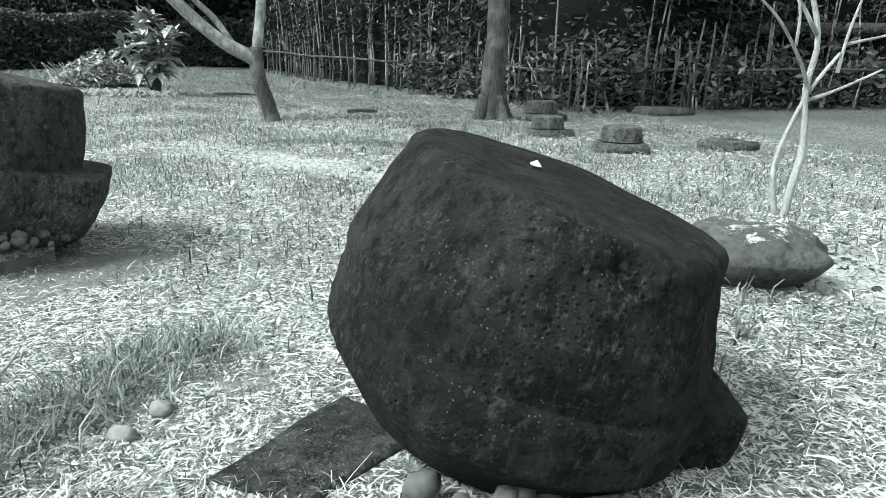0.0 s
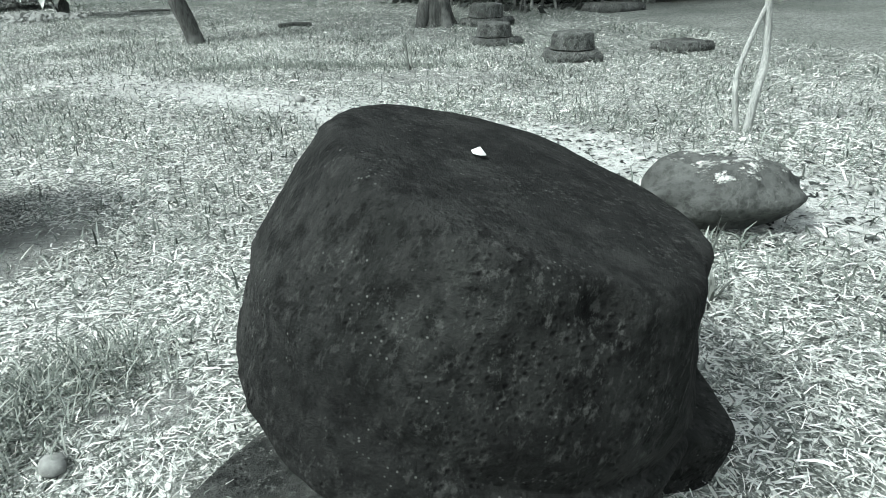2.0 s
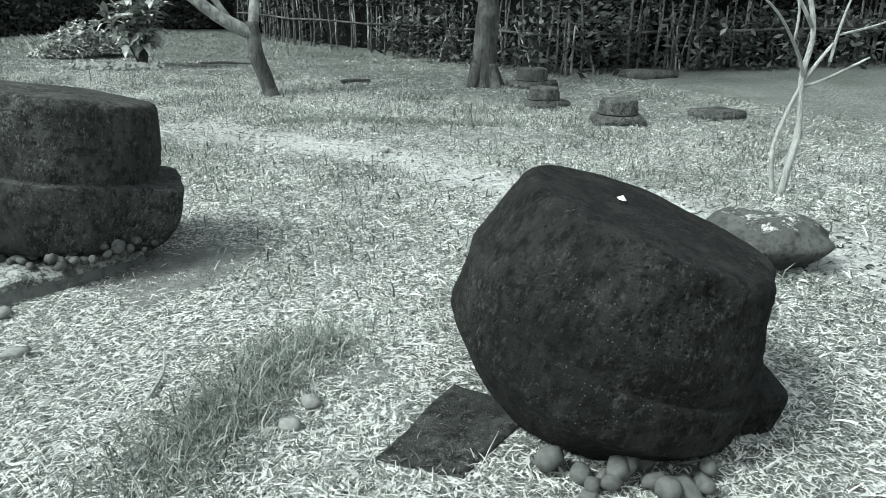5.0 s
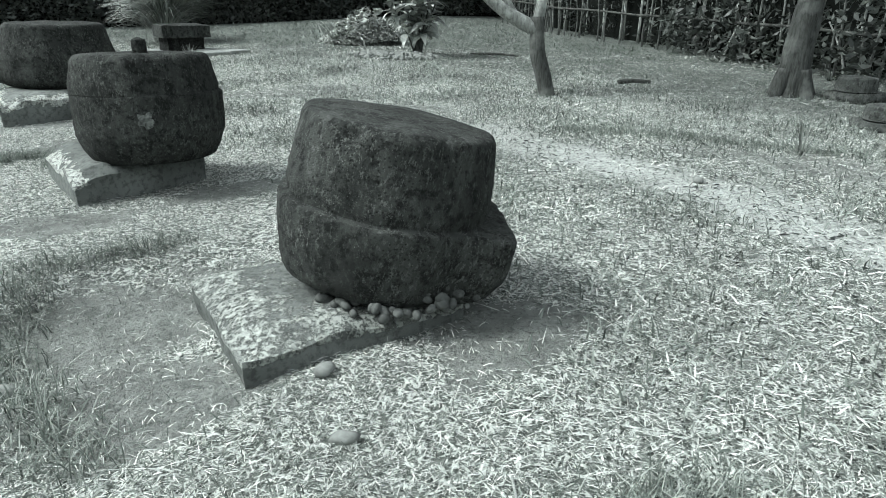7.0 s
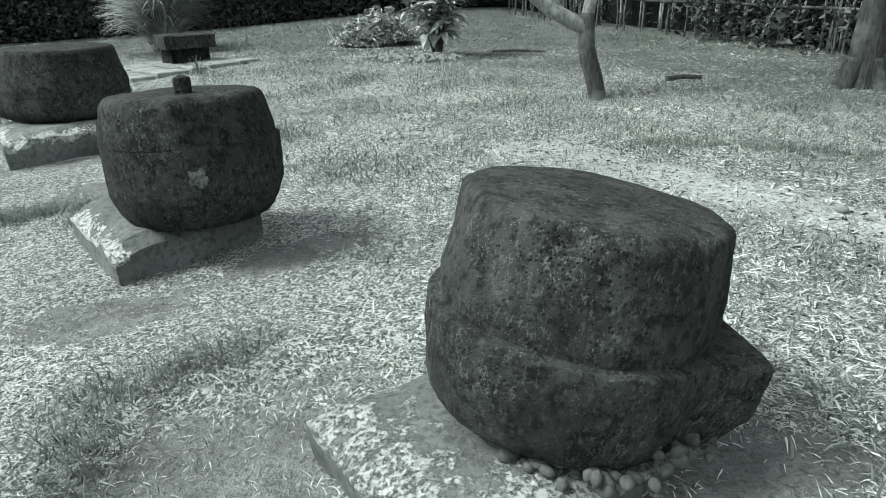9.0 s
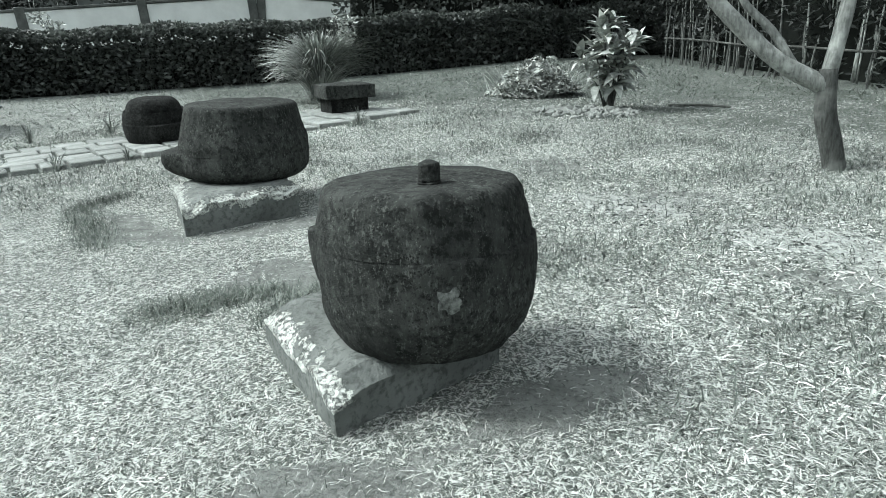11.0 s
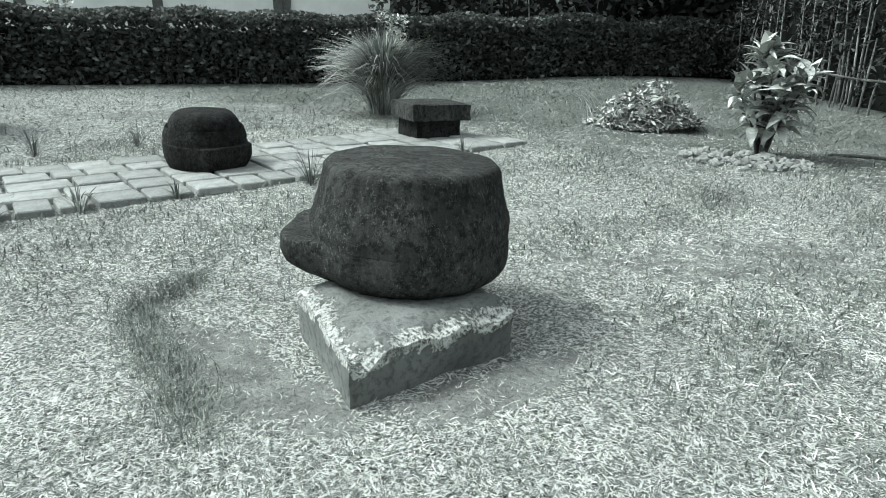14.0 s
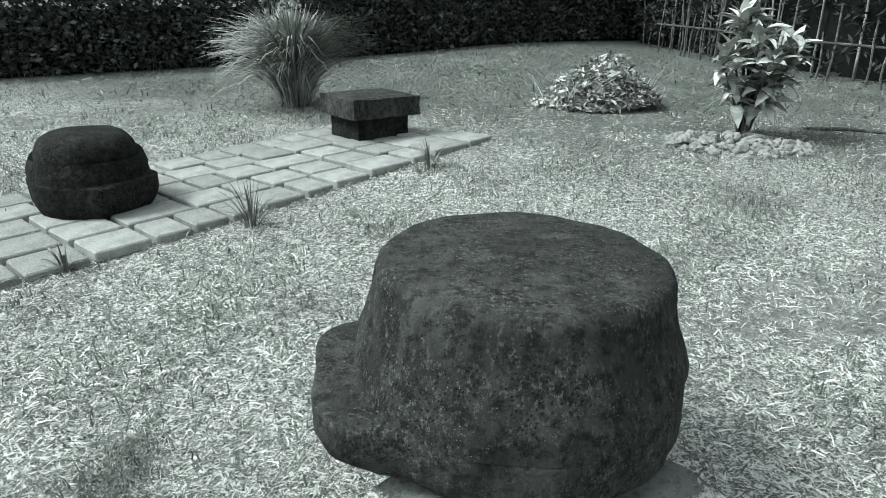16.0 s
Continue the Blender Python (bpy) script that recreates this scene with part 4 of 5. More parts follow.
def thicket(name, label, line, half, top, count, size, material, seed, slim=0.35, droop=0.5, core=True, poles=0):
    """A dense wall of bamboo or trees behind the fence."""
    g = np.random.default_rng(seed)
    owner = thing(name, (line[0][0], line[0][1], 0), label, name.replace("_", " "))
    owner.matrix_world = Matrix.Identity(4)
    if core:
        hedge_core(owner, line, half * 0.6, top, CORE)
    clump_at, d = along(line, max(12, count // 160), g)
    nn = np.stack([-d[:, 1], d[:, 0]], 1)
    offs = g.uniform(-half, half * 0.4, len(clump_at))
    base = clump_at + nn * offs[:, None]
    cz = ground_under(base) + g.uniform(0.05, 1.0, len(base)) * top
    pos = clumps(g, np.column_stack([base, cz]), size * 6.0, 160, 0.9)
    pos = pos[pos[:, 2] > 0.03]
    foliage("leaves", g, pos, g.uniform(0.6, 1.5, len(pos)) * size, material, slim, droop, owner)
    if poles:
        at, d = along(line, poles, g)
        nn = np.stack([-d[:, 1], d[:, 0]], 1)
        at = at + nn * g.uniform(-half * 1.05, -half * 0.5, len(at))[:, None]
        for k, (x, y) in enumerate(at):
            lx, ly = g.uniform(-0.25, 0.25, 2)
            bm = bmesh.new()
            limb(bm, [(x, y, height(x, y) - 0.05), (x + lx * 0.4, y + ly * 0.4, top * 0.4), (x + lx * 1.5, y + ly * 1.5, top * 0.9)], g.uniform(0.02, 0.035), 0.012, 6, k, 0.05, 2)
            smooth(part("pole", bm, BAMBOO, owner))
    return owner


thicket("bamboo_thicket", "dense dark bamboo thicket behind the fence", [(1.6, 26.5), (3.6, 20.6), (5.6, 16.6), (6.9, 13.0), (9.0, 12.2), (12.0, 12.0), (15.5, 10.0), (18.5, 5.5), (20, 0), (18, -8)], 0.9, 3.6, 80000, 0.17, DARKLEAF, 31, 0.28, 0.6, True, 150)
thicket("understorey", "low leafy undergrowth along the fence foot", [(4.6, 16.2), (5.8, 13.9), (6.8, 11.6), (8.2, 11.2), (10.5, 11.2), (13.0, 10.0), (15.5, 7.0)], 0.5, 1.0, 9000, 0.15, HEDGE, 32, 0.4, 0.3, False, 16)
thicket("tree_belt", "tall dark belt of garden trees", [(-5.5, 26.5), (-2.0, 29.0), (2.0, 30.0), (7.0, 25.0), (11.0, 19.0), (17.0, 16.0), (23.0, 9.0)], 1.6, 8.5, 52000, 0.34, DARKLEAF, 33, 0.5, 0.4, True)
thicket("tree_belt", "dark trees round the white house", [(-38.0, 22.0), (-31.0, 29.0), (-24.0, 37.0), (-14.0, 43.0), (-4.0, 42.0), (4.0, 38.0)], 2.5, 13.0, 22000, 0.55, DARKLEAF, 34, 0.5, 0.4, True)
# out of view: added behind so that sky light comes from above only
thicket("tree_belt", "unseen dark trees added behind to cut off low sky light", [(-26.0, 10.0), (-22.0, -2.0), (-14.0, -11.0), (-2.0, -15.0), (9.0, -14.0), (18.0, -8.0)], 1.5, 5.0, 9000, 0.4, DARKLEAF, 35, 0.5, 0.4, True)
thicket("garden_shrubs", "dark leafy shrubs before the white wall", [(-27.0, 20.5), (-22.5, 24.0), (-18.6, 26.6)], 0.9, 3.6, 11000, 0.2, DARKLEAF, 36, 0.5, 0.3, False, 12)
thicket("garden_shrubs", "tall dark shrubs behind the clipped hedge", [(-9.6, 25.5), (-7.4, 25.2), (-5.0, 25.3), (-3.0, 26.2)], 0.9, 3.8, 9000, 0.2, HEDGE, 37, 0.5, 0.3, True, 10)

for x, y, s, top, n in ((-12.6, 11.6, 0.75, 1.5, 1500),):
    owner = thing("dark_shrub", (x, y, height(x, y)), "round dark shrub standing on the lawn", "shrub")
    g = np.random.default_rng(41)
    c = [(g.uniform(-0.5, 0.5), g.uniform(-0.5, 0.5), g.uniform(0.35, 1.65)) for k in range(18)]
    p = clumps(g, c, 0.36, 160)
    foliage("leaves", g, p, g.uniform(0.05, 0.12, len(p)), HEDGE, 0.5, 0.2, owner)
    for k in range(7):
        bm = bmesh.new()
        limb(bm, [(0, 0, -0.05), (g.uniform(-0.2, 0.2), g.uniform(-0.2, 0.2), 0.4), (g.uniform(-0.5, 0.5), g.uniform(-0.5, 0.5), 1.0)], 0.03, 0.01, 6, k, 0.1, 3)
        smooth(part("stem", bm, BARK, owner))


def pale_shrub(at, radius, top, count, seed, label):
    owner = thing("pale_shrub", at, label, "shrub", "pale-leaved shrubs")
    g = np.random.default_rng(seed)
    c = [(g.uniform(-radius, radius) * 0.6, g.uniform(-radius, radius) * 0.6, g.uniform(0.45, 1.0) * top) for k in range(9)]
    p = clumps(g, c, radius * 0.42, count // 9)
    p = p[p[:, 2] > 0.05]
    foliage("leaves", g, p, g.uniform(0.07, 0.15, len(p)), PALELEAF, 0.4, -0.1, owner)
    for k in range(6):
        bm = bmesh.new()
        limb(bm, [(0, 0, -0.05), (g.uniform(-0.1, 0.1), g.uniform(-0.1, 0.1), top * 0.5), (g.uniform(-0.3, 0.3) * radius, g.uniform(-0.3, 0.3) * radius, top * 0.95)], 0.018, 0.008, 6, k, 0.1, 3)
        smooth(part("stem", bm, STAKE, owner))


pale_shrub((-8.6, 20.6, height(-8.6, 20.6)), 0.75, 1.75, 900, 51, "pale variegated shrub in front of the hedge")
pale_shrub((-15.2, 17.4, height(-15.2, 17.4)), 0.5, 1.95, 500, 52, "pale variegated shrub rising from the hedge")


STRAP = island_material("strap_leaves", [(0.0, (0.07, 0.08, 0.07)), (0.5, (0.22, 0.24, 0.215)), (1.0, (0.55, 0.58, 0.54))], 0.5, 0.4)


# ---- the strappy plant, grass tufts ----
def blade_plant(name, at, label, count, length, spread, seed, material, width=0.02, kind="", stemmed=False):
    owner = thing(name, at, label, name.replace("_", " "), kind)
    g = np.random.default_rng(seed)
    verts, faces = [], []
    for k in range(count):
        a = g.uniform(0, 2 * math.pi)
        r0 = g.uniform(0, spread * 0.25)
        z0 = g.uniform(0, 0.55) * length if stemmed else -0.02
        ln = (length - z0) * g.uniform(0.55, 1.1)
        lean_ = g.uniform(0.05, 1.0) ** 0.7 * spread
        w = width * g.uniform(0.6, 1.2)
        b = len(verts)
        c, s = math.cos(a), math.sin(a)
        fall = g.uniform(0.3, 0.95 if stemmed else 0.5) * lean_ / max(spread, 0.01)
        for i in range(7):
            t = i / 6
            q = r0 + lean_ * t ** 1.4
            z = z0 + ln * (t - fall * t ** 2.6)
            ww = w * (0.5 + 0.7 * t) * (1 - t ** 2) + 0.001
            verts += [(q * c - s * ww, q * s + c * ww, z), (q * c + s * ww, q * s - c * ww, z + 0.003)]
        faces += [(b + 2 * i, b + 2 * i + 1, b + 2 * i + 3, b + 2 * i + 2) for i in range(6)]
    ob = new("foliage", sheet_mesh("foliage", np.array(verts), np.array(faces), material))
    ob.parent = owner
    tagged(ob, kind="stuff")
    return owner


plant = blade_plant("strappy_plant", (-6.95, 15.4, height(-6.95, 15.4)), "bushy clump of narrow arching pale leaves", 1700, 1.55, 1.15, 61, STRAP, 0.015, "", True)
for k in range(9):
    a = k * 0.7
    bm = bmesh.new()
    limb(bm, [(0.04 * math.cos(a), 0.04 * math.sin(a), -0.05), (0.10 * math.cos(a), 0.10 * math.sin(a), 0.3), (0.22 * math.cos(a), 0.22 * math.sin(a), 0.7)], 0.022, 0.01, 6, k, 0.1, 3)
    smooth(part("stem", bm, BARK, plant))
for k, (x, y, ln, n) in enumerate([(-6.12, 10.16, 0.42, 46), (-4.80, 11.75, 0.34, 34), (-7.12, 9.30, 0.24, 26), (-7.62, 8.62, 0.30, 22), (-8.05, 8.1, 0.36, 34), (-7.8, 8.8, 0.25, 16),
                                   (-9.9, 10.6, 0.4, 40), (-9.2, 11.6, 0.36, 30), (-10.6, 9.6, 0.4, 36), (3.1, 5.9, 0.35, 18), (2.75, 1.35, 0.12, 8), (2.95, 1.6, 0.16, 7)]):
    blade_plant("grass_tuft", (x, y, relief(x, y)), "tuft of long dry-tipped grass", n, ln, ln * 0.65, 70 + k, MIDLEAF, 0.007, "grass tufts")

# ---- broad-leaved bush ----
bush = thing("broad_leaf_bush", (-1.0, 13.5, height(-1.0, 13.5) - 0.02), "bush with large pale and green variegated leaves", "bush")
g = random.Random(14)
tips = []
for k in range(15):
    a = radians(k * 24 + g.uniform(-10, 10))
    r = g.uniform(0.12, 0.55)
    h = 1.5 - r * 0.9 + g.uniform(-0.3, 0.12)
    p = [(0.05 * math.cos(a), 0.05 * math.sin(a), -0.03), (r * 0.4 * math.cos(a), r * 0.4 * math.sin(a), h * 0.45), (r * math.cos(a), r * math.sin(a), h)]
    bm = bmesh.new()
    limb(bm, p, 0.022, 0.010, 6, k, 0.1, 4)
    smooth(part("stem", bm, BARK, bush))
    tips += [bend(p, 6)[i] for i in (6, 8, 10, 11, 12)]
LEAVES = []
for k in range(3):
    bm = bmesh.new()
    rows = []
    for i in range(7):
        t = i / 6
        w = 0.05 * math.sin(math.pi * min(1, t ** 0.8 * 0.97 + 0.02)) + 0.002
        z = 0.10 * t - (0.10 + 0.05 * k) * t * t
        rows.append([bm.verts.new((t * 0.26, s * w, z + abs(s) * w * 0.35)) for s in (-1, 0, 1)])
    for a, b in zip(rows, rows[1:]):
        bm.faces.new((a[0], a[1], b[1], b[0]))
        bm.faces.new((a[1], a[2], b[2], b[1]))
    mesh = bpy.data.meshes.new("leaf")
    bm.to_mesh(mesh)
    bm.free()
    mesh.materials.append(BROAD)
    mesh.polygons.foreach_set("use_smooth", [True] * len(mesh.polygons))
    LEAVES.append(mesh)
for p in tips:
    for k in range(6):
        ob = new("leaf", LEAVES[g.randrange(3)])
        ob.parent = bush
        s = g.uniform(0.75, 1.45)
        ob.matrix_basis = pose(p.x, p.y, p.z + g.uniform(-0.06, 0.03), g.uniform(-25, 25), g.uniform(-75, 5) if p.z > 0.8 else g.uniform(-50, 35), g.uniform(0, 360)) @ Matrix.Diagonal((s, s, s, 1))

# stones round the bush, cuttings beside it
spots = []
g = random.Random(15)
for k in range(190):
    a = g.uniform(0, 2 * math.pi)
    q = math.sqrt(g.uniform(0.02, 1.0))
    x, y = q * 0.85 * math.cos(a), q * 0.6 * math.sin(a)
    spots.append((x, y, height(-1.35 + x, 12.75 + y) - height(-1.35, 12.75) + 0.05 * (1 - q) - 0.01, g.uniform(0.5, 1.2)))
pebbles("stone_ring", (-1.35, 12.75, height(-1.35, 12.75)), "low heap of broken stones at the bush foot", spots, g, RUBBLE)

g = np.random.default_rng(16)
heap = thing("cuttings_heap", (-2.45, 15.3, height(-2.45, 15.3)), "heap of dry leaves and garden cuttings", "leaf heap")
n = 3600
a, q = g.uniform(0, 2 * np.pi, n), np.sqrt(g.random(n))
pos = np.column_stack([q * 0.95 * np.cos(a), q * 0.7 * np.sin(a), (0.62 * (1 - q ** 1.3)) * g.uniform(0.1, 1.15, n) + 0.02 + 0.1 * np.maximum(0, np.cos(a))])
foliage("dry_leaves", g, pos, g.uniform(0.06, 0.19, n), DEADLEAF, 0.3, -0.1, heap)
for k in range(40):
    bm = bmesh.new()
    x, y = g.uniform(-0.9, 0.9), g.uniform(-0.5, 0.5)
    dx, dy = g.uniform(-0.4, 0.4, 2)
    limb(bm, [(x, y, 0.05), (x + dx * 0.5, y + dy * 0.5, 0.3), (x + dx, y + dy, 0.45)], 0.009, 0.004, 5, k, 0, 2)
    smooth(part("stick", bm, STRAWSTICK, heap))
pale = foliage("pale_leaves", g, clumps(g, [(0.35, 0.2, 0.66)], 0.13, 60), g.uniform(0.08, 0.16, 60), PALELEAF, 0.5, 0.0, heap, "pale leaf tuft on top")
log = bmesh.new()
limb(log, [(-0.25, 0, 0.03), (0, 0.02, 0.045), (0.25, -0.02, 0.03)], 0.04, 0.03, 8, 1, 0.3)
ob = smooth(part("fallen_branch", log, BARK))
ob.matrix_world = pose(2.6, 10.5, height(2.6, 10.5), 0, 0, 10)
tagged(ob, "short dark fallen branch on the dry grass", "branch")
log = bmesh.new()
limb(log, [(-0.5, 0, 0.02), (0, 0.03, 0.04), (0.5, -0.02, 0.02)], 0.03, 0.02, 8, 1, 0.3)
ob = smooth(part("fallen_branch", log, BARK))
ob.matrix_world = pose(0.5, 13.9, height(0.5, 13.9), 0, 0, -12)
tagged(ob, "long dark fallen branch by the bush", "branch")
log = bmesh.new()
limb(log, [(0, 0, 0.012), (0.05, 0.14, 0.016), (0.06, 0.30, 0.012)], 0.006, 0.004, 6, 1, 0.1)
ob = smooth(part("straw_stalk", log, TWIG))
ob.matrix_world = pose(0.50, 1.36, relief(0.5, 1.36), 0, 0, 8)
tagged(ob, "single long pale stalk on the straw", "stalk")

# ---- beyond the hedge: rails, wall, houses ----
rails = thing("log_rails", (11.6, 13.0, 0.15), "horizontal log rails between the bamboo", "rails")
for z, y0 in ((0.75, 0.0), (1.45, 0.1)):
    bm = bmesh.new()
    limb(bm, [(-2.6, -1.1, z), (0, -1.7, z + 0.03), (3.5, -3.4, z)], 0.13, 0.11, 10, z, 0.1)
    smooth(part("rail", bm, RAIL, rails))
for x, y in ((-2.4, -1.05), (0.6, -1.8), (3.3, -3.2)):
    bm = bmesh.new()
    limb(bm, [(x, y, -0.3), (x, y, 0.8), (x, y, 1.6)], 0.09, 0.08, 8, x, 0.1)
    smooth(part("post", bm, RAIL, rails))


def block(bm, lo, hi):
    m = bmesh.ops.create_cube(bm, size=1.0)["verts"]
    for v in m:
        v.co = Vector([lo[i] + (v.co[i] + 0.5) * (hi[i] - lo[i]) for i in range(3)])
    bmesh.ops.bevel(bm, geom=list({e for v in m for e in v.link_edges}), offset=0.02, segments=1, affect="EDGES")


WALL = [(-27.0, 17.6, 2.25), (-14.0, 26.9, 3.02), (-9.9, 28.4, 2.62)]
garden_wall = thing("garden_wall", (0, 0, 0), "whitewashed garden wall with dark coping and posts", "wall")
tagged(garden_wall, kind="structure")
for (x0, y0, z0), (x1, y1, z1) in zip(WALL, WALL[1:]):
    run = math.hypot(x1 - x0, y1 - y0)
    turn = math.degrees(math.atan2(y1 - y0, x1 - x0))
    rise = math.degrees(math.atan2(z1 - z0, run))
    m = pose(x0, y0, z0, 0, -rise, turn)
    bm = bmesh.new()
    block(bm, (0, -0.08, -2.6), (run, 0.08, 0.0))
    part("panel", bm, WHITEWASH, garden_wall).matrix_basis = m
    bm = bmesh.new()
    block(bm, (-0.03, -0.13, 0.002), (run + 0.03, 0.13, 0.10))
    part("coping", bm, COPING, garden_wall).matrix_basis = m
    k = 0.0
    while k < run:
        bm = bmesh.new()
        block(bm, (k - 0.16, -0.17, -2.5), (k + 0.16, 0.17, 0.16))
        part("post", bm, COPING, garden_wall).matrix_basis = m
        k += 3.9


def white_house():
    owner = thing("house", (-13.6, 30.6, 0.3), "white rendered house with a thin flat eave", "house", turn=23)
    bm = bmesh.new()
    block(bm, (-1.45, 0.0, -0.5), (1.55, 4.0, 4.75))
    part("wall", bm, WHITEWASH, owner)
    bm = bmesh.new()
    block(bm, (-1.95, -0.45, 4.76), (1.9, 4.4, 4.92))
    part("roof", bm, COPING, owner)
    for x, z0, z1, w in ((-0.25, 2.0, 4.2, 0.07),):
        bm = bmesh.new()
        block(bm, (x, -0.05, z0), (x + w, 0.003, z1))
        part("downpipe", bm, COPING, owner)
    bm = bmesh.new()
    block(bm, (-2.2, 0.5, -0.5), (-1.46, 3.5, 3.6))
    part("annex", bm, WHITEWASH, owner)


white_house()


def gabled_house(at, turn, width, depth, eave, ridge, label):
    """A house with a big dark roof that comes down low."""
    owner = thing("house", at, label, "house", turn=turn)
    bm = bmesh.new()
    block(bm, (-width / 2 + 0.5, 0.6, -0.5), (width / 2 - 0.5, depth - 0.6, eave + 0.3))
    part("wall", bm, ROOF, owner)
    bm = bmesh.new()
    v = [bm.verts.new(p) for p in ((-width / 2, 0, eave), (width / 2, 0, eave), (width / 2, depth, eave), (-width / 2, depth, eave), (-width * 0.16, depth * 0.5, ridge), (width * 0.16, depth * 0.5, ridge))]
    for f in ((0, 1, 5, 4), (1, 2, 5), (2, 3, 4, 5), (3, 0, 4), (3, 2, 1, 0)):
        bm.faces.new([v[i] for i in f])
    part("roof", bm, ROOF, owner)
    for side in (-1, 1):
        bm = bmesh.new()
        limb(bm, [(side * width / 2, 0, eave + 0.02), (side * width * 0.33, depth * 0.25, (eave + ridge) / 2 + 0.03), (side * width * 0.16, depth * 0.5, ridge + 0.03)], 0.08, 0.08, 6, 1, 0, 2)
        part("ridge", bm, COPING, owner, "dark ridge tiles")


gabled_house((-19.6, 29.6, 0.3), 34, 13.0, 11.0, 1.7, 11.0, "house with a large dark hipped roof behind the wall")
gabled_house((-7.6, 32.5, 0.3), 14, 7.5, 7.0, 1.9, 7.0, "small dark-roofed house beside the white one")

# ---- the paved path ----
U, N = Vector((0.644, 0.765, 0)), Vector((-0.765, 0.644, 0))
path = tagged(new("pavement"), "worn path of pale concrete paving slabs", "path", kind="structure")
rng = random.Random(77)
TILE = 0.42


def paver_mesh(w, d, seed):
    bm = bmesh.new()
    bmesh.ops.create_cube(bm, size=1.0)
    for v in bm.verts:
        v.co = Vector((v.co.x * w, v.co.y * d, v.co.z * 0.08))
    bmesh.ops.bevel(bm, geom=list(bm.edges), offset=0.012, segments=1, affect="EDGES")
    for v in bm.verts:
        v.co += Vector((0.008 * noise.noise(v.co * 7 + Vector((seed, 0, 0))), 0.008 * noise.noise(v.co * 7 + Vector((0, seed, 0))), 0))
    mesh = bpy.data.meshes.new("paver")
    bm.to_mesh(mesh)
    bm.free()
    mesh.materials.append(PAVING)
    return mesh


PAVERS = {(w, k): paver_mesh(w, TILE - 0.035, k + w) for w in (0.40, 0.55, 0.28) for k in range(3)}
for row in range(5):
    u = -4.4 + 0.21 * (row % 2)
    while True:
        w = rng.choice((0.40, 0.40, 0.55, 0.28))
        u += w / 2 + 0.018
        if u + w / 2 > 7.32:
            break
        n = 11.42 + TILE * (row + 0.5)
        p = U * u + N * n
        ob = new("paver", PAVERS[(w, rng.randrange(3))])
        ob.parent = path
        zz = height(p.x, p.y)
        ob.matrix_basis = pose(p.x, p.y, zz + 0.018 + rng.uniform(-0.008, 0.008), rng.uniform(-1, 1), rng.uniform(-1, 1), 49.9 + rng.uniform(-1.5, 1.5))
        u += w / 2 + 0.018

# ---- straw and grass ----
def near_walk(x, y):
    """Distance from the strip walked between the stones."""
    best = np.full(len(x), 99.0)
    for (ax, ay), (bx, by) in zip(((1.3, -0.5), (0.5, 0.0), (-2.2, 2.6)), ((0.5, 0.0), (-2.2, 2.6), (-4.7, 5.6))):
        dx, dy = bx - ax, by - ay
        t = (((x - ax) * dx + (y - ay) * dy) / (dx * dx + dy * dy)).clip(0, 1)
        best = np.minimum(best, np.hypot(x - ax - t * dx, y - ay - t * dy))
    return best


SOLID = [(1.73, 1.07, 0.40), (3.17, 1.86, 0.22), (-4.26, 7.0, 0.56), (-7.5, 10.72, 0.36), (-2.2, 4.65, 0.5)]
PATCH = np.array([[0.5 + 0.5 * noise.noise((x * 0.22 + 7, y * 0.22, 0.0)) for x in range(100)] for y in range(100)])


def sample(grid, x, y, x0, y0, cell):
    """A grid's value between its points."""
    u, v = ((x - x0) / cell).clip(0, grid.shape[1] - 1.001), ((y - y0) / cell).clip(0, grid.shape[0] - 1.001)
    i, j = u.astype(int), v.astype(int)
    a, b = u - i, v - j
    return (grid[j, i] * (1 - a) + grid[j, i + 1] * a) * (1 - b) + (grid[j + 1, i] * (1 - a) + grid[j + 1, i + 1] * a) * b


def scatter(count, seed, keep, wide=3.2, inner=0.0):
    """Places on the lawn, thickest along the walk, off the stones and the paving."""
    g = np.random.default_rng(seed)
    out, total = [], 0
    while total < count:
        x, y = g.uniform(-10, 7.4, 200000), g.uniform(-0.9, 15, 200000)
        far = near_walk(x, y)
        ok = g.random(len(x)) < (1.0 / (1 + (far / wide) ** 2.2)) * ((far - inner) / 1.5 + 0.02 if inner else 1.0)
        for a, b, r in SOLID:
            ok &= (x - a) ** 2 + (y - b) ** 2 > r * r
        n, u = -0.765 * x + 0.644 * y, 0.644 * x + 0.765 * y
        ok &= ~((n > 11.45) & (n < 13.5) & (u < 7.3) & (g.random(len(x)) < 0.97))
        # straw thins out where the lawn carries painted tree shade
        if inner:
            ok &= g.random(len(x)) < 1 - 0.92 * sample(GROUND_TREE_SHADE, x, y, -10.0, -2.5, 0.1)
        ok &= g.random(len(x)) < keep(sample(GROUND_BARE, x, y, -10.0, -2.5, 0.1), sample(PATCH, x, y, -11.0, -2.5, 0.2))
        x, y = x[ok], y[ok]
        out.append(np.column_stack([x, y, sample(GROUND_Z, x, y, -10.0, -2.5, 0.1)]))
        total += len(x)
    return np.concatenate(out)[:count]


def strew(name, label, category, count, seed, keep, wide, length, width, tilt, curl, material, inner=0.0):
    """A strewn layer of blades, one object."""
    g = np.random.default_rng(seed + 100)
    p = scatter(count, seed, keep, wide, inner)
    n = len(p)
    p[:, 2] += g.uniform(-0.004, 0.010, n)
    v, f = blades(g, p, g.uniform(*length, n), g.uniform(*width, n), np.abs(g.normal(*tilt, n)), curl)
    return tagged(new(name, sheet_mesh(name, v, f, material)), label, category, kind="stuff")


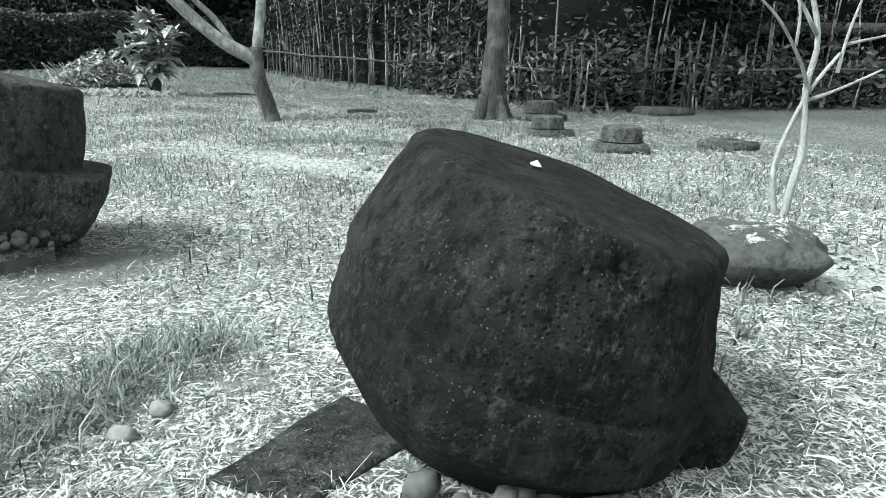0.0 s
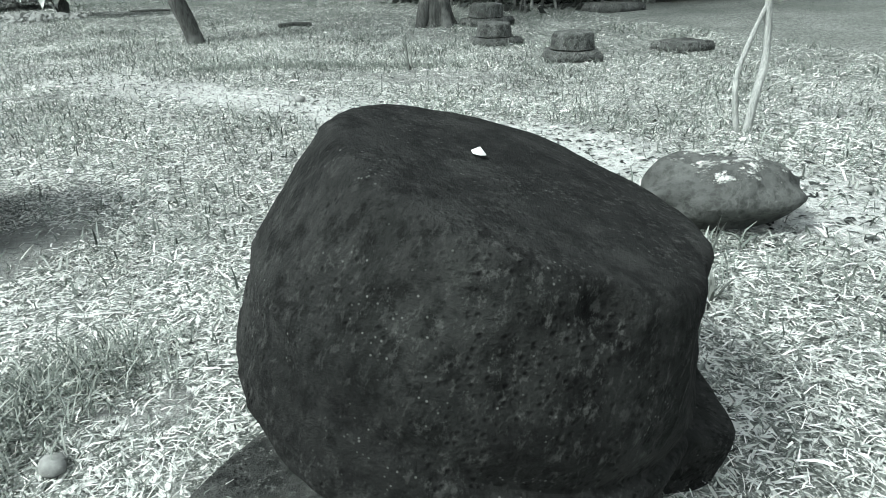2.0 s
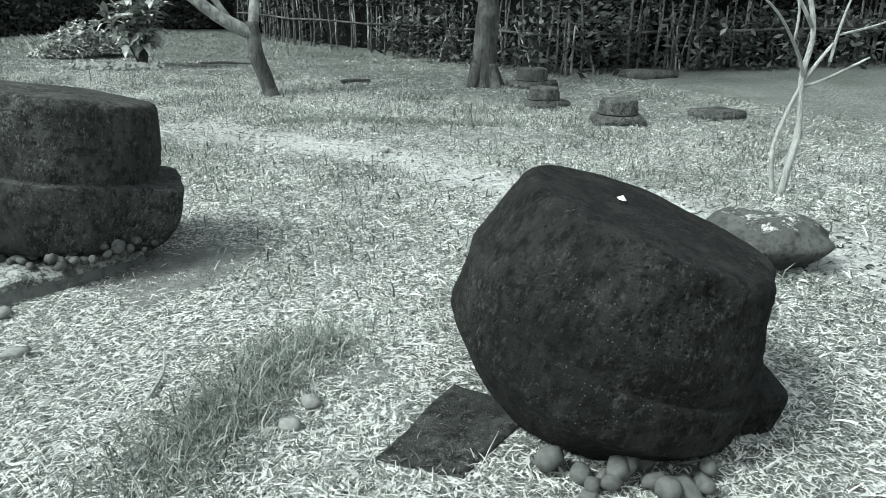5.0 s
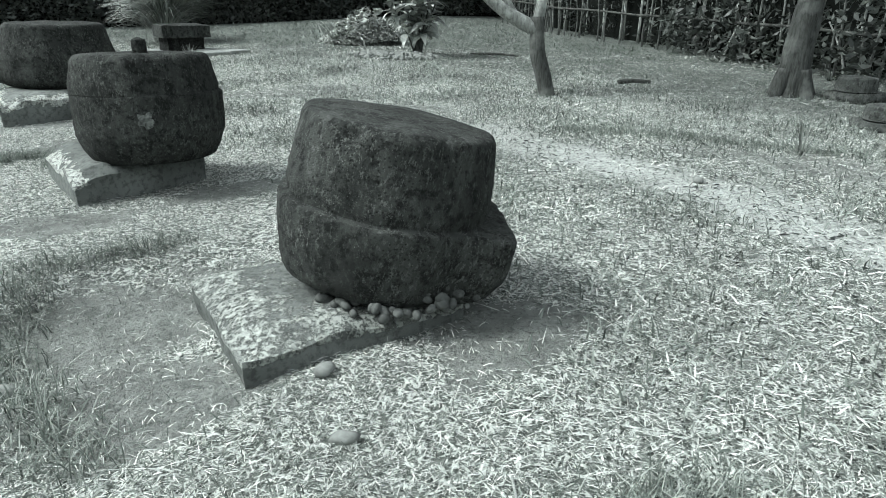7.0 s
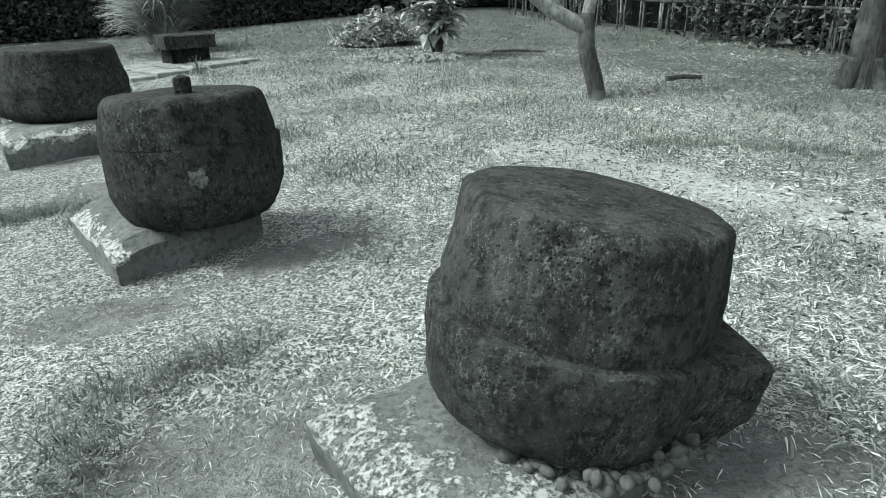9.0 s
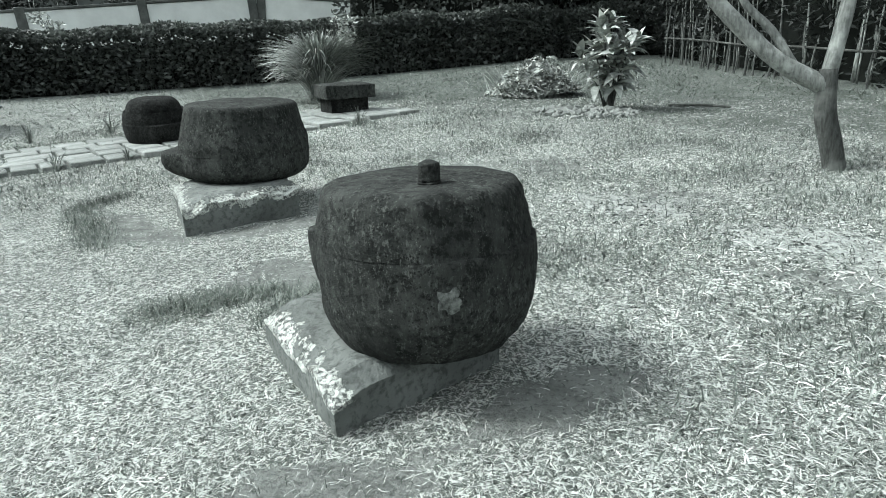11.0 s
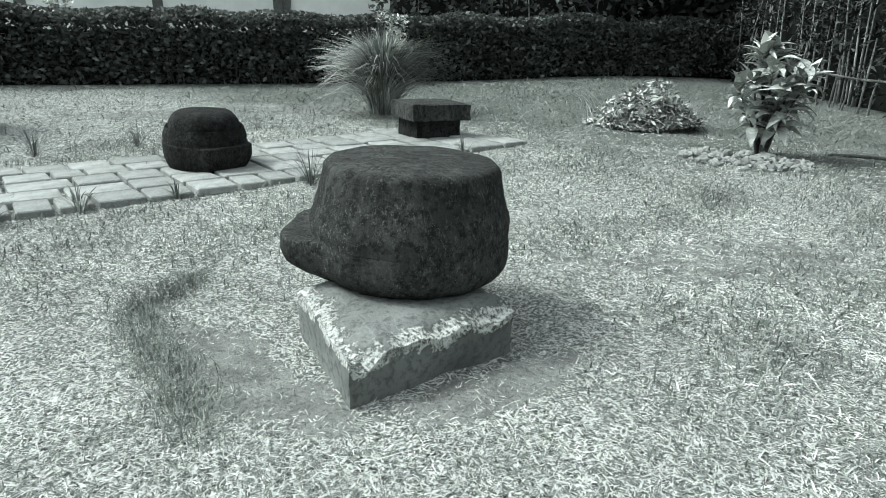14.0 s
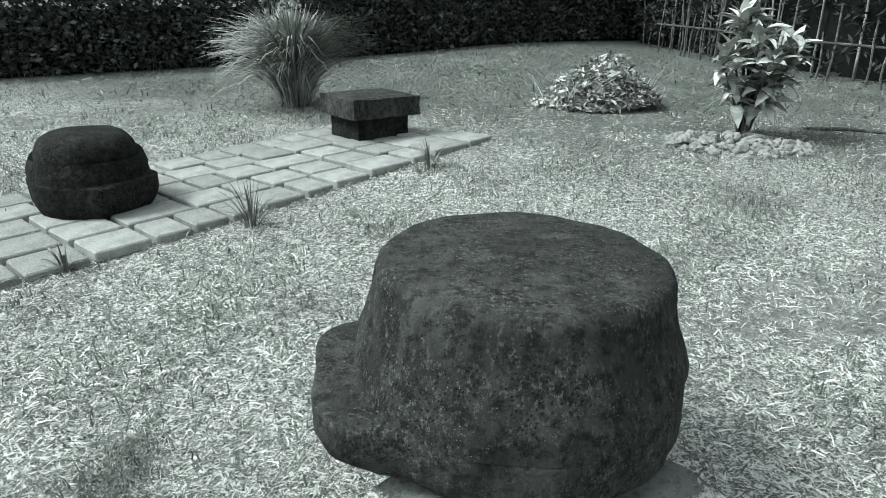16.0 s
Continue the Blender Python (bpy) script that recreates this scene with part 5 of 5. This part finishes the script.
def lush(b, p):
    return (1 - 0.95 * b) * np.minimum(1.0, 0.2 + 1.5 * np.maximum(0.0, p - 0.35))


strew("straw", "pale dry cut straw strewn over the lawn", "straw", 370000, 92, lambda b, p: 1 - 0.88 * b, 2.6, (0.013, 0.052), (0.0014, 0.0036), (0.1, 0.2), 0.25, STRAW)
strew("straw", "long loose straw stalks on the lawn", "straw", 4500, 96, lambda b, p: 1 - 0.6 * b, 3.0, (0.06, 0.16), (0.002, 0.004), (0.06, 0.08), 0.1, STRAW)
strew("grass", "short worn grey-green grass", "grass", 90000, 93, lush, 2.6, (0.02, 0.05), (0.002, 0.004), (0.7, 0.4), 0.6, GRASS)
strew("straw", "coarser dry straw farther out on the lawn", "straw", 115000, 94, lambda b, p: (1 - 0.85 * b) * (0.35 + p), 12.0, (0.036, 0.10), (0.0038, 0.0085), (0.12, 0.2), 0.3, STRAW, 1.6)
strew("grass", "longer grey-green grass farther out", "grass", 110000, 95, lambda b, p: (1 - 0.9 * b) * np.maximum(0.12, p - 0.3) * 1.6, 12.0, (0.04, 0.10), (0.004, 0.009), (0.7, 0.4), 0.6, GRASS, 1.6)

# dark leaf crumbs on the track and the lawn beside it
g = np.random.default_rng(99)
runs = [np.array([cx, cy]) + g.normal(0, 1, (420, 2)) @ np.array([[0.6 * ra, 0.0], [0.0, 0.8 * ra]]) for cx, cy, ra, rb, turn, depth in SAND]
xy = np.concatenate(runs)
pos = np.column_stack([xy, sample(GROUND_Z, xy[:, 0], xy[:, 1], -10.0, -2.5, 0.1) + 0.004])
v, f = blades(g, pos, g.uniform(0.012, 0.06, len(pos)), g.uniform(0.008, 0.018, len(pos)), g.uniform(0.0, 0.25, len(pos)), 0.3)
tagged(new("leaf_litter", sheet_mesh("leaf_litter", v, f, DARKLEAF)), "dark crumbs of dry leaf on the sandy track", "leaf litter", kind="stuff")

# banks of longer grass along the dug edges
BANKS = [[(-5.85, 7.6), (-5.84, 6.93), (-5.55, 6.62), (-5.16, 6.28), (-4.85, 5.95)], [(-3.6, 4.85), (-3.36, 5.15), (-3.1, 5.36)], [(-0.72, 1.62), (-1.0, 1.85), (-1.5, 2.3), (-1.72, 2.95), (-1.2, 3.4)],
         [(1.1, 1.62), (0.86, 1.48), (0.78, 1.3), (0.55, 0.96)], [(-2.9, 4.9), (-2.75, 5.4), (-2.3, 5.8)], [(3.6, 5.9), (2.6, 6.4), (1.2, 6.9)]]
g = np.random.default_rng(97)
runs = []
for line in BANKS:
    q, d = along(line, 3000, g)
    q = q + np.clip(g.normal(0, 0.09, q.shape), -0.22, 0.22)
    runs.append(np.column_stack([q, sample(GROUND_Z, q[:, 0], q[:, 1], -10.0, -2.5, 0.1)]))
pos = np.concatenate(runs)
n = len(pos)
v, f = blades(g, pos, g.uniform(0.04, 0.12, n), g.uniform(0.002, 0.005, n), g.uniform(0.3, 1.4, n), 0.7)
tagged(new("grass", sheet_mesh("grass", v, f, GRASS)), "banks of longer dark grass at the dug edges", "grass", kind="stuff")

# far lawn, its straw in tones dimmed for tree shade
xy = np.column_stack([g.uniform(-17, 6, 60000), g.uniform(8, 26, 60000)])
xy = xy[(xy[:, 0] * 0.65 + xy[:, 1] < 23.5) & (xy[:, 1] - 1.0 * xy[:, 0] < 32) & ((xy[:, 1] > 14.8) | (xy[:, 0] < -9.9)) & (xy[:, 0] * 2.0 + xy[:, 1] < 24)]
pos = np.column_stack([xy, ground_under(xy)])
n = len(pos)
v, f = blades(g, pos, g.uniform(0.06, 0.2, n), g.uniform(0.007, 0.016, n), np.abs(g.normal(0.25, 0.35, n)), 0.3)
half = n // 6
tagged(new("straw", sheet_mesh("straw", v[:half * 6], f[:half * 2], SHADEDSTRAW)), "dry straw on the far lawn", "straw", kind="stuff")
tagged(new("grass", sheet_mesh("grass", v[half * 6:], f[half * 2:] - half * 6, GRASS)), "worn grass on the far lawn", "grass", kind="stuff")
